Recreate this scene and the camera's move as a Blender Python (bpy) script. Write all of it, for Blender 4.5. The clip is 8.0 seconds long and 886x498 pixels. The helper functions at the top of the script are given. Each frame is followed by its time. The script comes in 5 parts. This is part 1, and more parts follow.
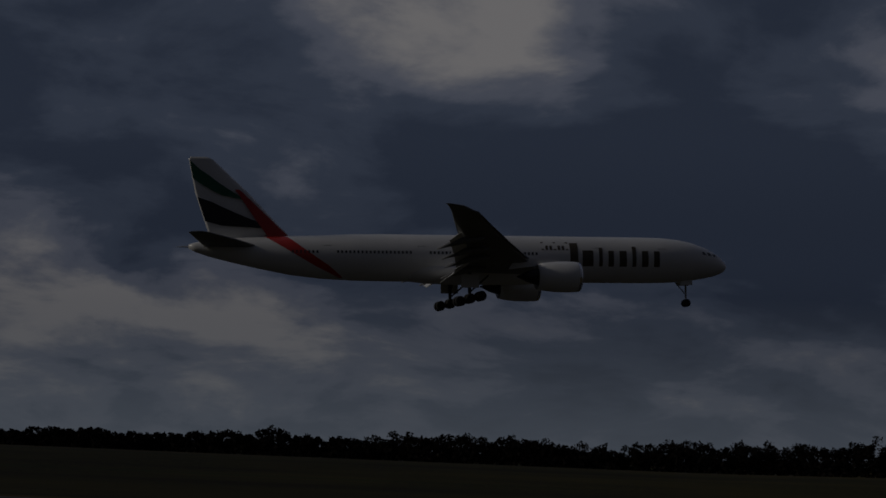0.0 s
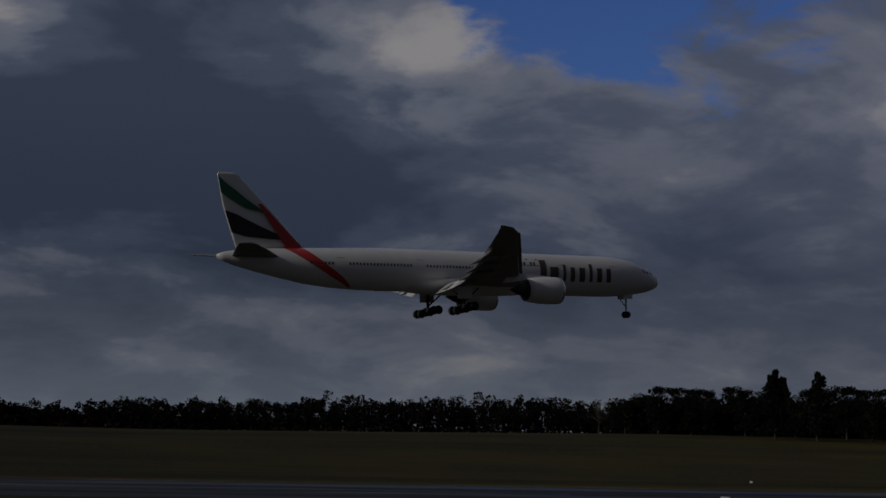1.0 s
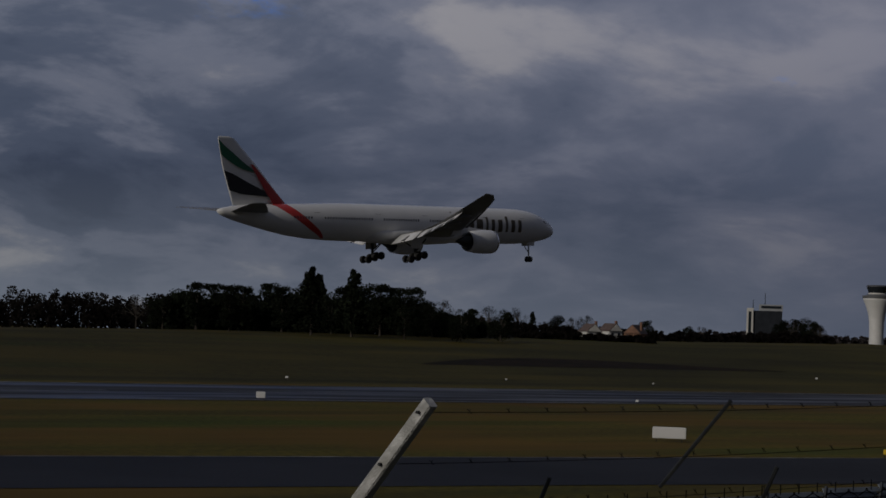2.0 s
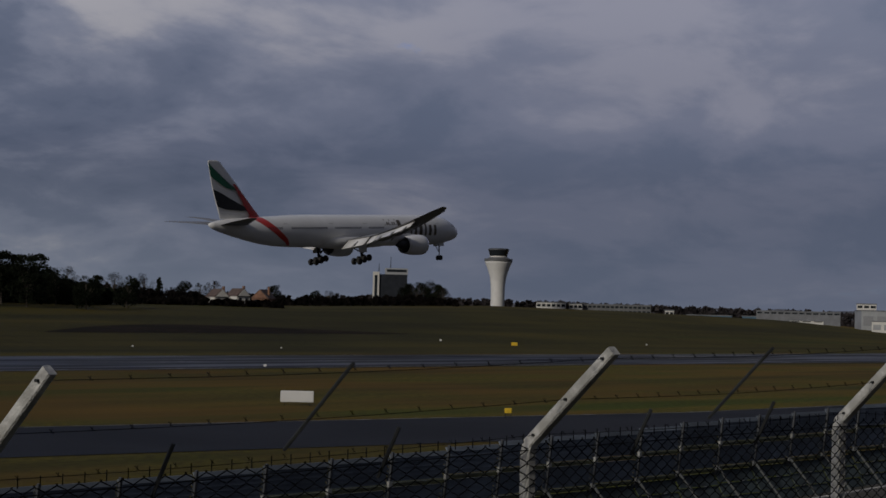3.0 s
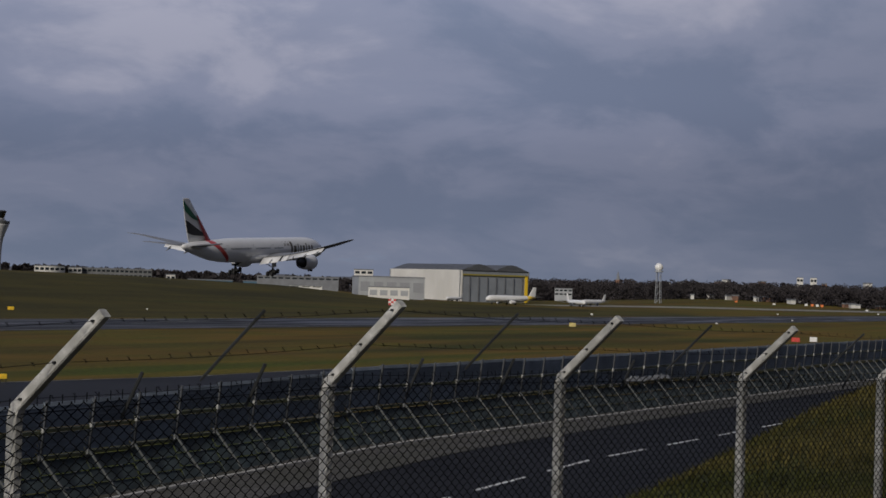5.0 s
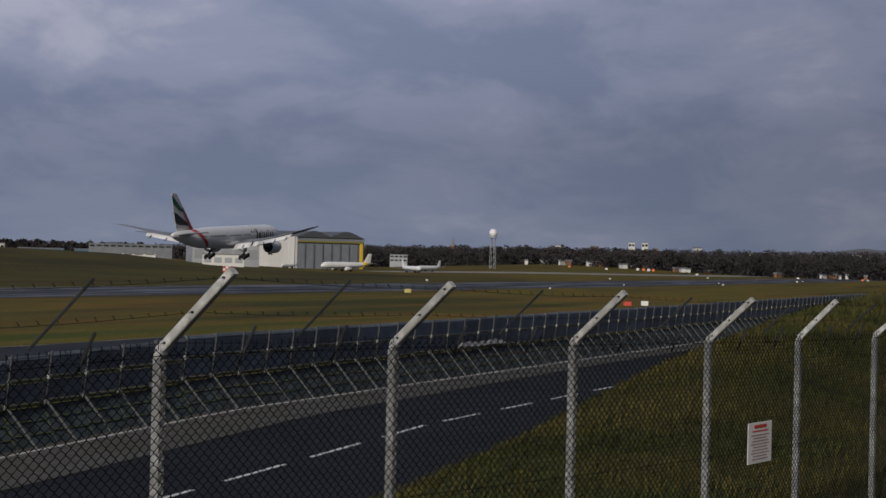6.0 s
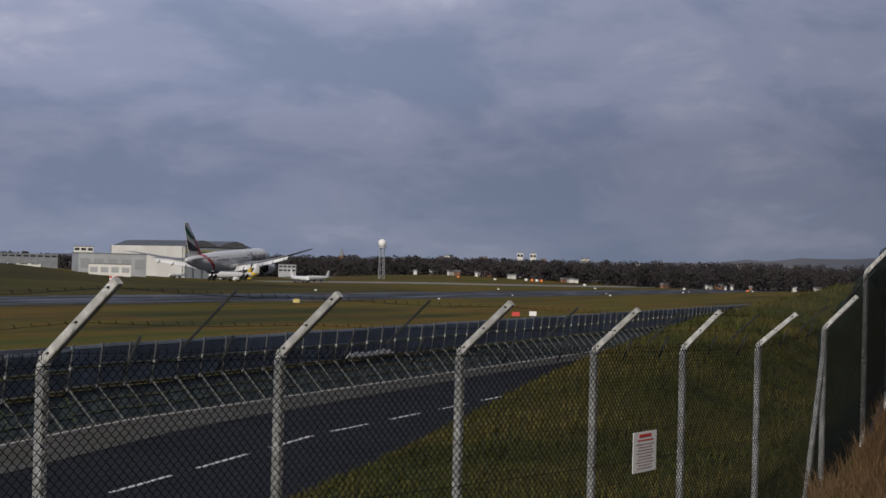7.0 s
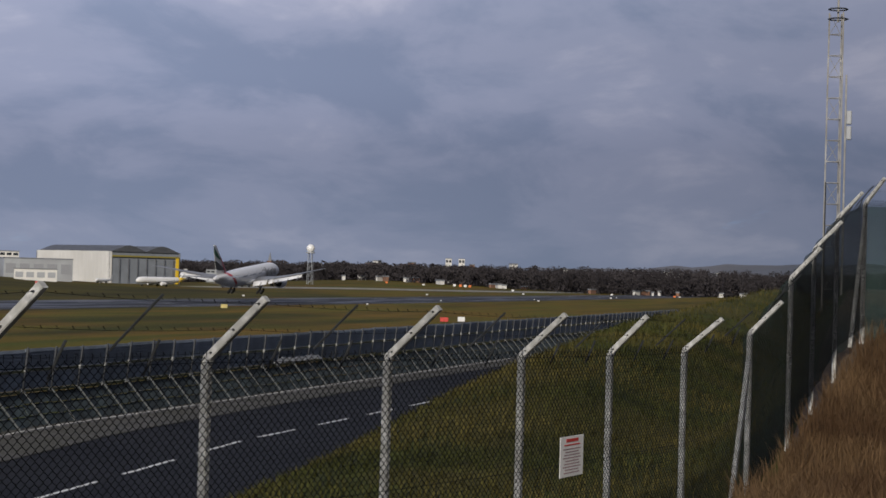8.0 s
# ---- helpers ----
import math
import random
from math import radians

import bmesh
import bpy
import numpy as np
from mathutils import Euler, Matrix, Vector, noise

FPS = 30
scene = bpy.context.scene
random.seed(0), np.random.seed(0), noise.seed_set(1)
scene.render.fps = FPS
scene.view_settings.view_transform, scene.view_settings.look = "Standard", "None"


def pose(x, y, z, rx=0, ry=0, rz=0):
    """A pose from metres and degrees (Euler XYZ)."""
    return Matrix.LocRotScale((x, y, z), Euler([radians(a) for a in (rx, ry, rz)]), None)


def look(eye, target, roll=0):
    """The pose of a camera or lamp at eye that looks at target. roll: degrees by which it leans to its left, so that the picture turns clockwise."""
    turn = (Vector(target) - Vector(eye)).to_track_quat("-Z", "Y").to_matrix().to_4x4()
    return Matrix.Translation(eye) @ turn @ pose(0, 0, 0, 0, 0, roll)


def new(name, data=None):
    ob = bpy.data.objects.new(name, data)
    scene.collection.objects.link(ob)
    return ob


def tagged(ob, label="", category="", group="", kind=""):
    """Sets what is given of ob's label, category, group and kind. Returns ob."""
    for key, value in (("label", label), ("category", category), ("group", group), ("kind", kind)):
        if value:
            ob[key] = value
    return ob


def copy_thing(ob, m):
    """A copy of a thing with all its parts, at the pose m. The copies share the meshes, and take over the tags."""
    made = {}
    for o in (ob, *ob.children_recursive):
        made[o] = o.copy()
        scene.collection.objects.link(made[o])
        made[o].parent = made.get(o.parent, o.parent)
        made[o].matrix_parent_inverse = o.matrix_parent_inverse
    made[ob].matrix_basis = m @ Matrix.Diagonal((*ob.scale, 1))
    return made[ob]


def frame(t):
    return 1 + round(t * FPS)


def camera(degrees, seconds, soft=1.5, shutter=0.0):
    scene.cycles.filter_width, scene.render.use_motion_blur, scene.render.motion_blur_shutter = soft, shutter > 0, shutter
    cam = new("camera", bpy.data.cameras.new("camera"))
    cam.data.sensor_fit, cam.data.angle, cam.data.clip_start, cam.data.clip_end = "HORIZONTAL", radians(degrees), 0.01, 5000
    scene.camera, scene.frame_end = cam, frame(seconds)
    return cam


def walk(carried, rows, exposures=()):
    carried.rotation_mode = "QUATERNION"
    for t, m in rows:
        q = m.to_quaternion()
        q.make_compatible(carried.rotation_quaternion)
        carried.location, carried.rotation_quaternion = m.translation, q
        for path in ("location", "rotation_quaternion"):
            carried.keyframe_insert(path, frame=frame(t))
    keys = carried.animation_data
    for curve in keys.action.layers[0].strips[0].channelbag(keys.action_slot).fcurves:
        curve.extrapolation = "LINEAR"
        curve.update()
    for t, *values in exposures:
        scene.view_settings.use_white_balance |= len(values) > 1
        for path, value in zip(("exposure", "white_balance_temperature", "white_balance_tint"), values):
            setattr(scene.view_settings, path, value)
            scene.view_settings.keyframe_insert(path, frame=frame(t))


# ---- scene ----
import colorsys

# ---------------------------------------------------------------- camera
cam = camera(26.66, 8.0, soft=1.6)
EYE = 10.6
# seconds, x, y, z, yaw, pitch, roll of the panning hand-held camera
PAN = [
    (0, -0.002, -0.002, 10.601, -6.464, 5.934, 2.549),
    (0.2, -0.002, -0.004, 10.601, -9.968, 5.853, 2.094),
    (0.5, -0.001, 0.003, 10.601, -14.474, 5.785, 2.339),
    (0.7, -0.000, 0.009, 10.601, -17.806, 5.723, 2.454),
    (1, 0.000, 0.012, 10.602, -23.088, 5.230, 1.864),
    (1.2, -0.001, 0.013, 10.602, -26.575, 4.758, 1.671),
    (2.3, -0.041, 0.054, 10.611, -41.127, 2.061, 2.507),
    (2.5, -0.037, 0.050, 10.609, -43.907, 2.135, 2.539),
    (3, -0.011, 0.041, 10.606, -48.653, 1.822, 1.435),
    (3.5, -0.006, 0.024, 10.602, -54.780, 0.852, 1.483),
    (4, -0.006, 0.019, 10.604, -56.827, 0.757, 1.500),
    (4.5, -0.002, 0.005, 10.599, -61.083, 1.281, 1.758),
    (5, 0.017, -0.002, 10.597, -63.856, 1.155, 1.737),
    (5.2, 0.024, -0.011, 10.594, -65.249, 0.837, 1.768),
    (6.3, 0.019, -0.023, 10.598, -69.850, 0.438, 1.423),
    (6.5, 0.014, -0.027, 10.598, -70.504, 0.638, 1.586),
    (7, 0.013, -0.040, 10.598, -72.323, 0.660, 1.492),
    (7.5, 0.009, -0.042, 10.592, -73.360, 0.615, 1.726),
    (8, 0.010, -0.049, 10.591, -74.505, 0.887, 1.575),
]


def cam_pose(x, y, z, yaw, pitch, roll):
    return pose(x, y, z, 0, 0, yaw) @ pose(0, 0, 0, 90 + pitch, 0, 0) @ pose(0, 0, 0, 0, 0, roll)


walk(cam, [(t, cam_pose(*p)) for t, *p in PAN],
     exposures=[(0.0, -2.35), (0.5, -1.9), (1.0, -1.52), (1.5, -1.25), (2.0, -1.05), (2.5, -0.88), (3.0, -0.62), (3.5, -0.36), (4.5, -0.06), (5.2, 0.02), (6.5, 0.26), (8.0, 0.5)])

# ---------------------------------------------------------------- light
SUN_FROM = Vector((-0.90, -0.05, 0.38)).normalized()
world = bpy.data.worlds.new("sky")
scene.world = world
world.use_nodes = True
wt = world.node_tree
wt.nodes.clear()


def wnode(kind, **sockets):
    n = wt.nodes.new(kind)
    for k, v in sockets.items():
        n.inputs[k.replace("_", " ")].default_value = v
    return n


w_out = wnode("ShaderNodeOutputWorld")
w_bg = wnode("ShaderNodeBackground", Strength=0.11)
w_sky = wnode("ShaderNodeTexSky")
w_sky.sky_type = "NISHITA"
w_sky.sun_disc = False
w_sky.sun_elevation = math.asin(SUN_FROM.z)
w_sky.sun_rotation = math.atan2(SUN_FROM.x, SUN_FROM.y)
w_sky.air_density, w_sky.dust_density = 1.0, 0.6
w_co = wnode("ShaderNodeTexCoord")
w_sep = wnode("ShaderNodeSeparateXYZ")
wt.links.new(w_co.outputs["Generated"], w_sep.inputs[0])


def wmath(op, a, b=None, clamp=False):
    n = wt.nodes.new("ShaderNodeMath")
    n.operation, n.use_clamp = op, clamp
    for i, v in enumerate((a, b)):
        if v is None:
            continue
        if isinstance(v, (int, float)):
            n.inputs[i].default_value = v
        else:
            wt.links.new(v, n.inputs[i])
    return n.outputs[0]


def wramp(fac, *stops):
    n = wt.nodes.new("ShaderNodeValToRGB")
    n.color_ramp.interpolation = "EASE"
    while len(n.color_ramp.elements) < len(stops):
        n.color_ramp.elements.new(0.5)
    for e, (p, c) in zip(n.color_ramp.elements, stops):
        e.position, e.color = p, (*c, 1) if len(c) == 3 else c
    wt.links.new(fac, n.inputs[0])
    return n.outputs[0]


def wmix(fac, a, b):
    n = wt.nodes.new("ShaderNodeMix")
    n.data_type = "RGBA"
    for sock, v in ((n.inputs[0], fac), (n.inputs[6], a), (n.inputs[7], b)):
        if isinstance(v, (int, float)):
            sock.default_value = v
        elif isinstance(v, tuple):
            sock.default_value = (*v, 1)
        else:
            wt.links.new(v, sock)
    return n.outputs[2]


def wnoise(vec, scale, detail, rough, distort=0.0):
    n = wt.nodes.new("ShaderNodeTexNoise")
    n.inputs["Scale"].default_value, n.inputs["Detail"].default_value = scale, detail
    n.inputs["Roughness"].default_value, n.inputs["Distortion"].default_value = rough, distort
    wt.links.new(vec, n.inputs["Vector"])
    return n.outputs[0]


# A cloud deck: directions laid onto a flat layer, so that clouds flatten towards the horizon.
w_up = wmath("ADD", wmath("MAXIMUM", w_sep.outputs[2], 0.0), 0.32)
w_xy = wnode("ShaderNodeCombineXYZ")
wt.links.new(wmath("DIVIDE", w_sep.outputs[0], w_up), w_xy.inputs[0])
wt.links.new(wmath("DIVIDE", w_sep.outputs[1], w_up), w_xy.inputs[1])
w_big = wnoise(w_xy.outputs[0], 1.2, 3.0, 0.5, 0.3)
w_mid = wnoise(w_xy.outputs[0], 3.6, 7.0, 0.55, 0.35)
w_fine = wnoise(w_xy.outputs[0], 12.0, 6.0, 0.6, 0.3)
w_body = wmath("ADD", wmath("MULTIPLY", w_mid, 0.62), wmath("ADD", wmath("MULTIPLY", w_big, 0.28), wmath("MULTIPLY", w_fine, 0.10)))
# Broad masses of the deck: azimuth, elevation, half-width in degrees, weight (towards lit or towards dark)
for m_az, m_el, m_w, m_s in ((82, 12.7, 4.5, 0.2), (95, 11, 5.5, -0.14), (76, 8.0, 6.5, -0.2), (68, 11, 4.0, 0.09), (96, 4.0, 6.0, 0.11), (87, 3.0, 5.0, 0.09), (86, 7.0, 6.0, -0.14),
                             (70, 7.0, 5.0, -0.1), (66.5, 8.4, 1.6, 0.05), (61, 5.5, 5.0, -0.1), (58.5, 7.6, 2.5, 0.07), (52, 9.0, 3.0, 0.10), (51.5, 4.8, 2.5, -0.08), (40, 4.4, 6.0, -0.06),
                             (36, 9.0, 6.0, 0.05), (30, 9.5, 7.0, 0.05), (24, 4.8, 8.0, -0.08), (12, 9.5, 7.0, 0.07), (12, 4.5, 8.0, -0.07)):
    w_d = wt.nodes.new("ShaderNodeVectorMath")
    w_d.operation = "DISTANCE"
    w_s = wt.nodes.new("ShaderNodeVectorMath")
    w_s.operation = "MULTIPLY"
    w_s.inputs[1].default_value = (1, 1, 2.2)
    wt.links.new(w_co.outputs["Generated"], w_s.inputs[0])
    wt.links.new(w_s.outputs[0], w_d.inputs[0])
    ca, sa, ce, se = math.cos(radians(m_az)), math.sin(radians(m_az)), math.cos(radians(m_el)), math.sin(radians(m_el))
    w_d.inputs[1].default_value = (ca * ce, sa * ce, se * 2.2)
    w_g = wmath("SUBTRACT", 1.0, wmath("DIVIDE", w_d.outputs["Value"], radians(m_w) * 1.6), clamp=True)
    w_body = wmath("ADD", w_body, wmath("MULTIPLY", w_g, m_s))
# Towards the approach (upwind, +y) the deck breaks up: darker bellies, lit edges and blue gaps.
w_ragged = wmath("MULTIPLY", wmath("SUBTRACT", w_sep.outputs[1], 0.62), 3.2, clamp=True)
w_calm = wramp(w_body, (0.38, (1.48, 1.78, 2.65)), (0.5, (2.02, 2.24, 3.15)), (0.62, (2.9, 3.0, 3.85)))
w_torn = wramp(w_body, (0.38, (0.66, 0.88, 1.45)), (0.47, (1.02, 1.3, 2.0)), (0.54, (2.05, 2.3, 3.1)), (0.65, (4.9, 4.8, 5.0)))
w_cloud = wmix(w_ragged, w_calm, w_torn)
# a break of blue in the deck, high over the approach
w_dot = wt.nodes.new("ShaderNodeVectorMath")
w_dot.operation = "DOT_PRODUCT"
wt.links.new(w_co.outputs["Generated"], w_dot.inputs[0])
w_dot.inputs[1].default_value = Vector((0.47, 0.82, 0.312)).normalized()
w_near = wmath("MULTIPLY", wmath("SUBTRACT", w_dot.outputs["Value"], 0.982), 80.0, clamp=True)
w_gap = wramp(wmath("ADD", wmath("MULTIPLY", w_near, 0.36), wnoise(w_xy.outputs[0], 4.5, 7.0, 0.6, 0.3)), (0.70, (0, 0, 0)), (0.84, (1, 1, 1)))
w_tint = wt.nodes.new("ShaderNodeMix")
w_tint.data_type, w_tint.blend_type = "RGBA", "MULTIPLY"
w_tint.inputs[0].default_value = 1.0
w_tint.inputs[7].default_value = (0.3, 0.46, 1.0, 1)
wt.links.new(w_sky.outputs[0], w_tint.inputs[6])
w_col = wmix(w_gap, w_cloud, w_tint.outputs[2])
w_hor = wmath("SUBTRACT", 1.0, wmath("MULTIPLY", w_sep.outputs[2], 12.0, clamp=True))
w_col = wmix(wmath("MULTIPLY", w_hor, 0.6), w_col, wmix(w_ragged, (1.35, 1.65, 2.3), (3.1, 3.6, 4.3)))
# the deck is lit a little more the higher it is seen over the shaded far band
w_rise = wramp(w_sep.outputs[2], (0.0, (0.9, 0.9, 0.9)), (0.06, (0.82, 0.82, 0.83)), (0.11, (1.0, 1.0, 1.0)), (0.17, (1.2, 1.19, 1.17)))
w_lift = wt.nodes.new("ShaderNodeMix")
w_lift.data_type, w_lift.blend_type = "RGBA", "MULTIPLY"
w_lift.inputs[0].default_value = 1.0
wt.links.new(w_col, w_lift.inputs[6])
wt.links.new(w_rise, w_lift.inputs[7])
w_col = w_lift.outputs[2]
# sky over and behind the viewer, mostly unseen, dimmed to weaken its fill light
w_back = wmath("MULTIPLY", wmath("ADD", w_sep.outputs[1], 0.35), 1.3, clamp=True)
w_fill_cut = wmath("ADD", wmath("MULTIPLY", w_back, 0.68), 0.32)
w_dim = wt.nodes.new("ShaderNodeMix")
w_dim.data_type, w_dim.blend_type = "RGBA", "MULTIPLY"
w_dim.inputs[0].default_value = 1.0
wt.links.new(w_col, w_dim.inputs[6])
wt.links.new(w_fill_cut, w_dim.inputs[7])
w_col = w_dim.outputs[2]
wt.links.new(w_col, w_bg.inputs[0])
wt.links.new(w_bg.outputs[0], w_out.inputs[0])

sun_data = bpy.data.lights.new("sun", "SUN")
sun_data.energy, sun_data.angle, sun_data.color = 2.2, radians(6), (1.0, 0.92, 0.8)
sun = new("sun", sun_data)
sun.matrix_world = look(SUN_FROM * 400, (0, 0, 0))


# ---------------------------------------------------------------- materials
def mat(name, colour, rough=0.8, metal=0.0, vary=0.25, scale=4.0, bump=0.0, bump_scale=None, second=None, second_scale=0.4, spec=0.5, per_object=0.0, rough_body=0.0):
    """Two scales of colour variation in metres, with bump; second: the colour that the broad variation leads to."""
    m = bpy.data.materials.new(name)
    m.use_nodes = True
    nt = m.node_tree
    b = nt.nodes["Principled BSDF"]
    b.inputs["Roughness"].default_value, b.inputs["Metallic"].default_value = rough, metal
    b.inputs["Specular IOR Level"].default_value = spec
    tc = nt.nodes.new("ShaderNodeTexCoord")

    def noise_at(s, detail=6):
        n = nt.nodes.new("ShaderNodeTexNoise")
        n.inputs["Scale"].default_value, n.inputs["Detail"].default_value = s, detail
        nt.links.new(tc.outputs["Object"], n.inputs["Vector"])
        return n.outputs[0]

    def mixed(fac, a, c, kind="MIX"):
        n = nt.nodes.new("ShaderNodeMix")
        n.data_type, n.blend_type = "RGBA", kind
        for sock, v in ((n.inputs[0], fac), (n.inputs[6], a), (n.inputs[7], c)):
            if isinstance(v, (int, float)):
                sock.default_value = v
            elif isinstance(v, tuple):
                sock.default_value = (*v, 1)
            else:
                nt.links.new(v, sock)
        return n.outputs[2]

    def ramp(fac, lo, hi, p0=0.35, p1=0.65):
        n = nt.nodes.new("ShaderNodeValToRGB")
        n.color_ramp.elements[0].position, n.color_ramp.elements[1].position = p0, p1
        n.color_ramp.elements[0].color, n.color_ramp.elements[1].color = (*lo, 1), (*hi, 1)
        nt.links.new(fac, n.inputs[0])
        return n.outputs[0]

    col = ramp(noise_at(scale), tuple(c * (1 - vary) for c in colour), tuple(min(1, c * (1 + vary)) for c in colour))
    if second:
        col = mixed(ramp(noise_at(second_scale, 4), (0, 0, 0), (1, 1, 1), 0.42, 0.6), col, second)
    if per_object:
        oi = nt.nodes.new("ShaderNodeObjectInfo")
        col = mixed(1.0, col, ramp(oi.outputs["Random"], (1 - per_object,) * 3, (1 + per_object,) * 3, 0, 1), "MULTIPLY")
    nt.links.new(col, b.inputs["Base Color"])
    if bump:
        bp = nt.nodes.new("ShaderNodeBump")
        bp.inputs["Strength"].default_value, bp.inputs["Distance"].default_value = bump, 0.02
        nt.links.new(noise_at(bump_scale or scale * 6), bp.inputs["Height"])
        nt.links.new(bp.outputs[0], b.inputs["Normal"])
    b.inputs["Diffuse Roughness"].default_value = rough_body
    m["bsdf"] = b.name
    return m


def streaked(m, sx, sy, stops, socket="Base Color", detail=5):
    """Bands along x: noise stretched in plan, led through colour or value stops into a socket."""
    nt = m.node_tree
    tc, mp, n, r = (nt.nodes.new(k) for k in ("ShaderNodeTexCoord", "ShaderNodeMapping", "ShaderNodeTexNoise", "ShaderNodeValToRGB"))
    mp.inputs["Scale"].default_value = (sx, sy, 0.1)
    n.inputs["Scale"].default_value, n.inputs["Detail"].default_value = 1.0, detail
    nt.links.new(tc.outputs["Object"], mp.inputs[0])
    nt.links.new(mp.outputs[0], n.inputs["Vector"])
    nt.links.new(n.outputs[0], r.inputs[0])
    while len(r.color_ramp.elements) < len(stops):
        r.color_ramp.elements.new(0.5)
    for e, (p, c) in zip(r.color_ramp.elements, stops):
        e.position, e.color = p, (*c, 1) if isinstance(c, tuple) else (c, c, c, 1)
    b = nt.nodes["Principled BSDF"]
    if socket == "Base Color":
        old = b.inputs[socket].links[0].from_socket
        mx = nt.nodes.new("ShaderNodeMix")
        mx.data_type, mx.blend_type = "RGBA", "MULTIPLY"
        mx.inputs[0].default_value = 1.0
        nt.links.new(old, mx.inputs[6])
        nt.links.new(r.outputs[0], mx.inputs[7])
        nt.links.new(mx.outputs[2], b.inputs[socket])
    else:
        nt.links.new(r.outputs[0], b.inputs[socket])


def wet(m, lo, hi):
    """Damp patches: smooth where water lies, rough where it has dried."""
    streaked(m, 0.012, 0.09, ((0.4, lo), (0.58, hi)), "Roughness")


M_CONCRETE = mat("post_concrete", (0.5, 0.5, 0.485), 0.85, vary=0.3, scale=14, bump=0.6, second=(0.34, 0.34, 0.32), second_scale=5, per_object=0.12)
M_WIRE = mat("wire", (0.008, 0.009, 0.01), 0.9, vary=0.3, scale=20, spec=0.08)
M_GALV = mat("galvanised_steel", (0.33, 0.34, 0.35), 0.5, metal=0.6, vary=0.25, scale=6, bump=0.1)
M_MAST = mat("mast_steel", (0.36, 0.355, 0.34), 0.6, vary=0.25, scale=5, second=(0.25, 0.24, 0.22), second_scale=0.8)
# near-black backing that paints the shade under the blast fence
M_SHADE_TIER = mat("dark_shade_tier", (0.04, 0.055, 0.06), 0.7, vary=0.35, scale=1.2, second=(0.025, 0.032, 0.035), second_scale=0.4, per_object=0.2)
M_DARKSTEEL = mat("dark_steel", (0.028, 0.03, 0.032), 0.7, vary=0.3, scale=8, spec=0.2)
M_BLAST = mat("blast_panel_steel", (0.15, 0.178, 0.21), 0.6, vary=0.25, scale=1.5, second=(0.105, 0.125, 0.15), second_scale=0.3, bump=0.1, per_object=0.25)
M_BLASTRIB = mat("blast_rib_steel", (0.045, 0.05, 0.058), 0.6, vary=0.25, scale=3)
M_BRACKET = mat("bracket_grey", (0.22, 0.225, 0.22), 0.7, vary=0.4, scale=3, per_object=0.3)
M_STRUT = mat("strut_steel", (0.06, 0.068, 0.072), 0.6, vary=0.3, scale=3)
M_YELLOW = mat("faded_yellow_paint", (0.12, 0.125, 0.06), 0.7, vary=0.35, scale=2.5, second=(0.07, 0.075, 0.05), second_scale=0.6)
M_ASPHALT = mat("asphalt", (0.0145, 0.015, 0.018), 0.75, vary=0.2, scale=25, bump=0.3, bump_scale=60, second=(0.011, 0.0115, 0.0145), second_scale=0.25, spec=0.08)
M_RUNWAY = mat("runway_asphalt", (0.04, 0.0415, 0.046), 0.5, vary=0.15, scale=3, bump=0.1, bump_scale=30, second=(0.029, 0.03, 0.034), second_scale=0.05, spec=0.12)
wet(M_RUNWAY, 0.42, 0.85)
M_TAXI = mat("taxiway_asphalt", (0.022, 0.023, 0.027), 0.75, vary=0.15, scale=3, bump=0.2, bump_scale=30, second=(0.016, 0.017, 0.02), second_scale=0.06, spec=0.08)
M_WORN_LINE = mat("worn_runway_paint", (0.26, 0.26, 0.26), 0.85, vary=0.4, scale=0.6, second=(0.1, 0.1, 0.105), second_scale=0.08, spec=0.1)
M_LINE = mat("white_line_paint", (0.62, 0.62, 0.6), 0.7, vary=0.2, scale=6)
M_VERGE = mat("gravel_verge", (0.06, 0.056, 0.05), 0.9, vary=0.6, scale=7, bump=0.6, second=(0.045, 0.043, 0.032), second_scale=0.7)
M_KERB = mat("kerb_concrete", (0.42, 0.41, 0.39), 0.8, vary=0.3, scale=3)
M_BARK = mat("bark", (0.055, 0.045, 0.036), 0.9, vary=0.3, scale=3)
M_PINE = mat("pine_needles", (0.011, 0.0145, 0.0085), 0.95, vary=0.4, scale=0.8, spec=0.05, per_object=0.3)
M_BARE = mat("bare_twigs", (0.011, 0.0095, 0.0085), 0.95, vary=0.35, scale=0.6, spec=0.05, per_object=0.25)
# twigs of the distant woods, aerial haze painted in as a paler colour
M_WOOD_HAZED = mat("hazed_far_twigs", (0.05, 0.045, 0.048), 0.95, vary=0.3, scale=0.02, spec=0.05)
M_WHITE_CLAD = mat("white_cladding", (0.66, 0.65, 0.62), 0.6, vary=0.06, scale=0.4, second=(0.58, 0.57, 0.54), second_scale=0.05)
M_GREY_CLAD = mat("grey_cladding", (0.36, 0.38, 0.4), 0.6, vary=0.08, scale=0.4, second=(0.3, 0.31, 0.33), second_scale=0.05)
M_DARK_CLAD = mat("dark_cladding", (0.075, 0.08, 0.09), 0.6, vary=0.15, scale=0.4)
M_ROOF = mat("roof_sheet", (0.17, 0.18, 0.2), 0.6, vary=0.12, scale=0.3)
M_GLASS_DARK = mat("dark_glazing", (0.02, 0.025, 0.03), 0.12, vary=0.1, scale=1)
M_BRICK = mat("brick_far", (0.22, 0.12, 0.08), 0.9, vary=0.25, scale=1)
M_TILE = mat("roof_tile_far", (0.10, 0.07, 0.06), 0.9, vary=0.25, scale=1)
M_WHITE = mat("white_paint", (0.78, 0.78, 0.77), 0.35, vary=0.04, scale=0.5)
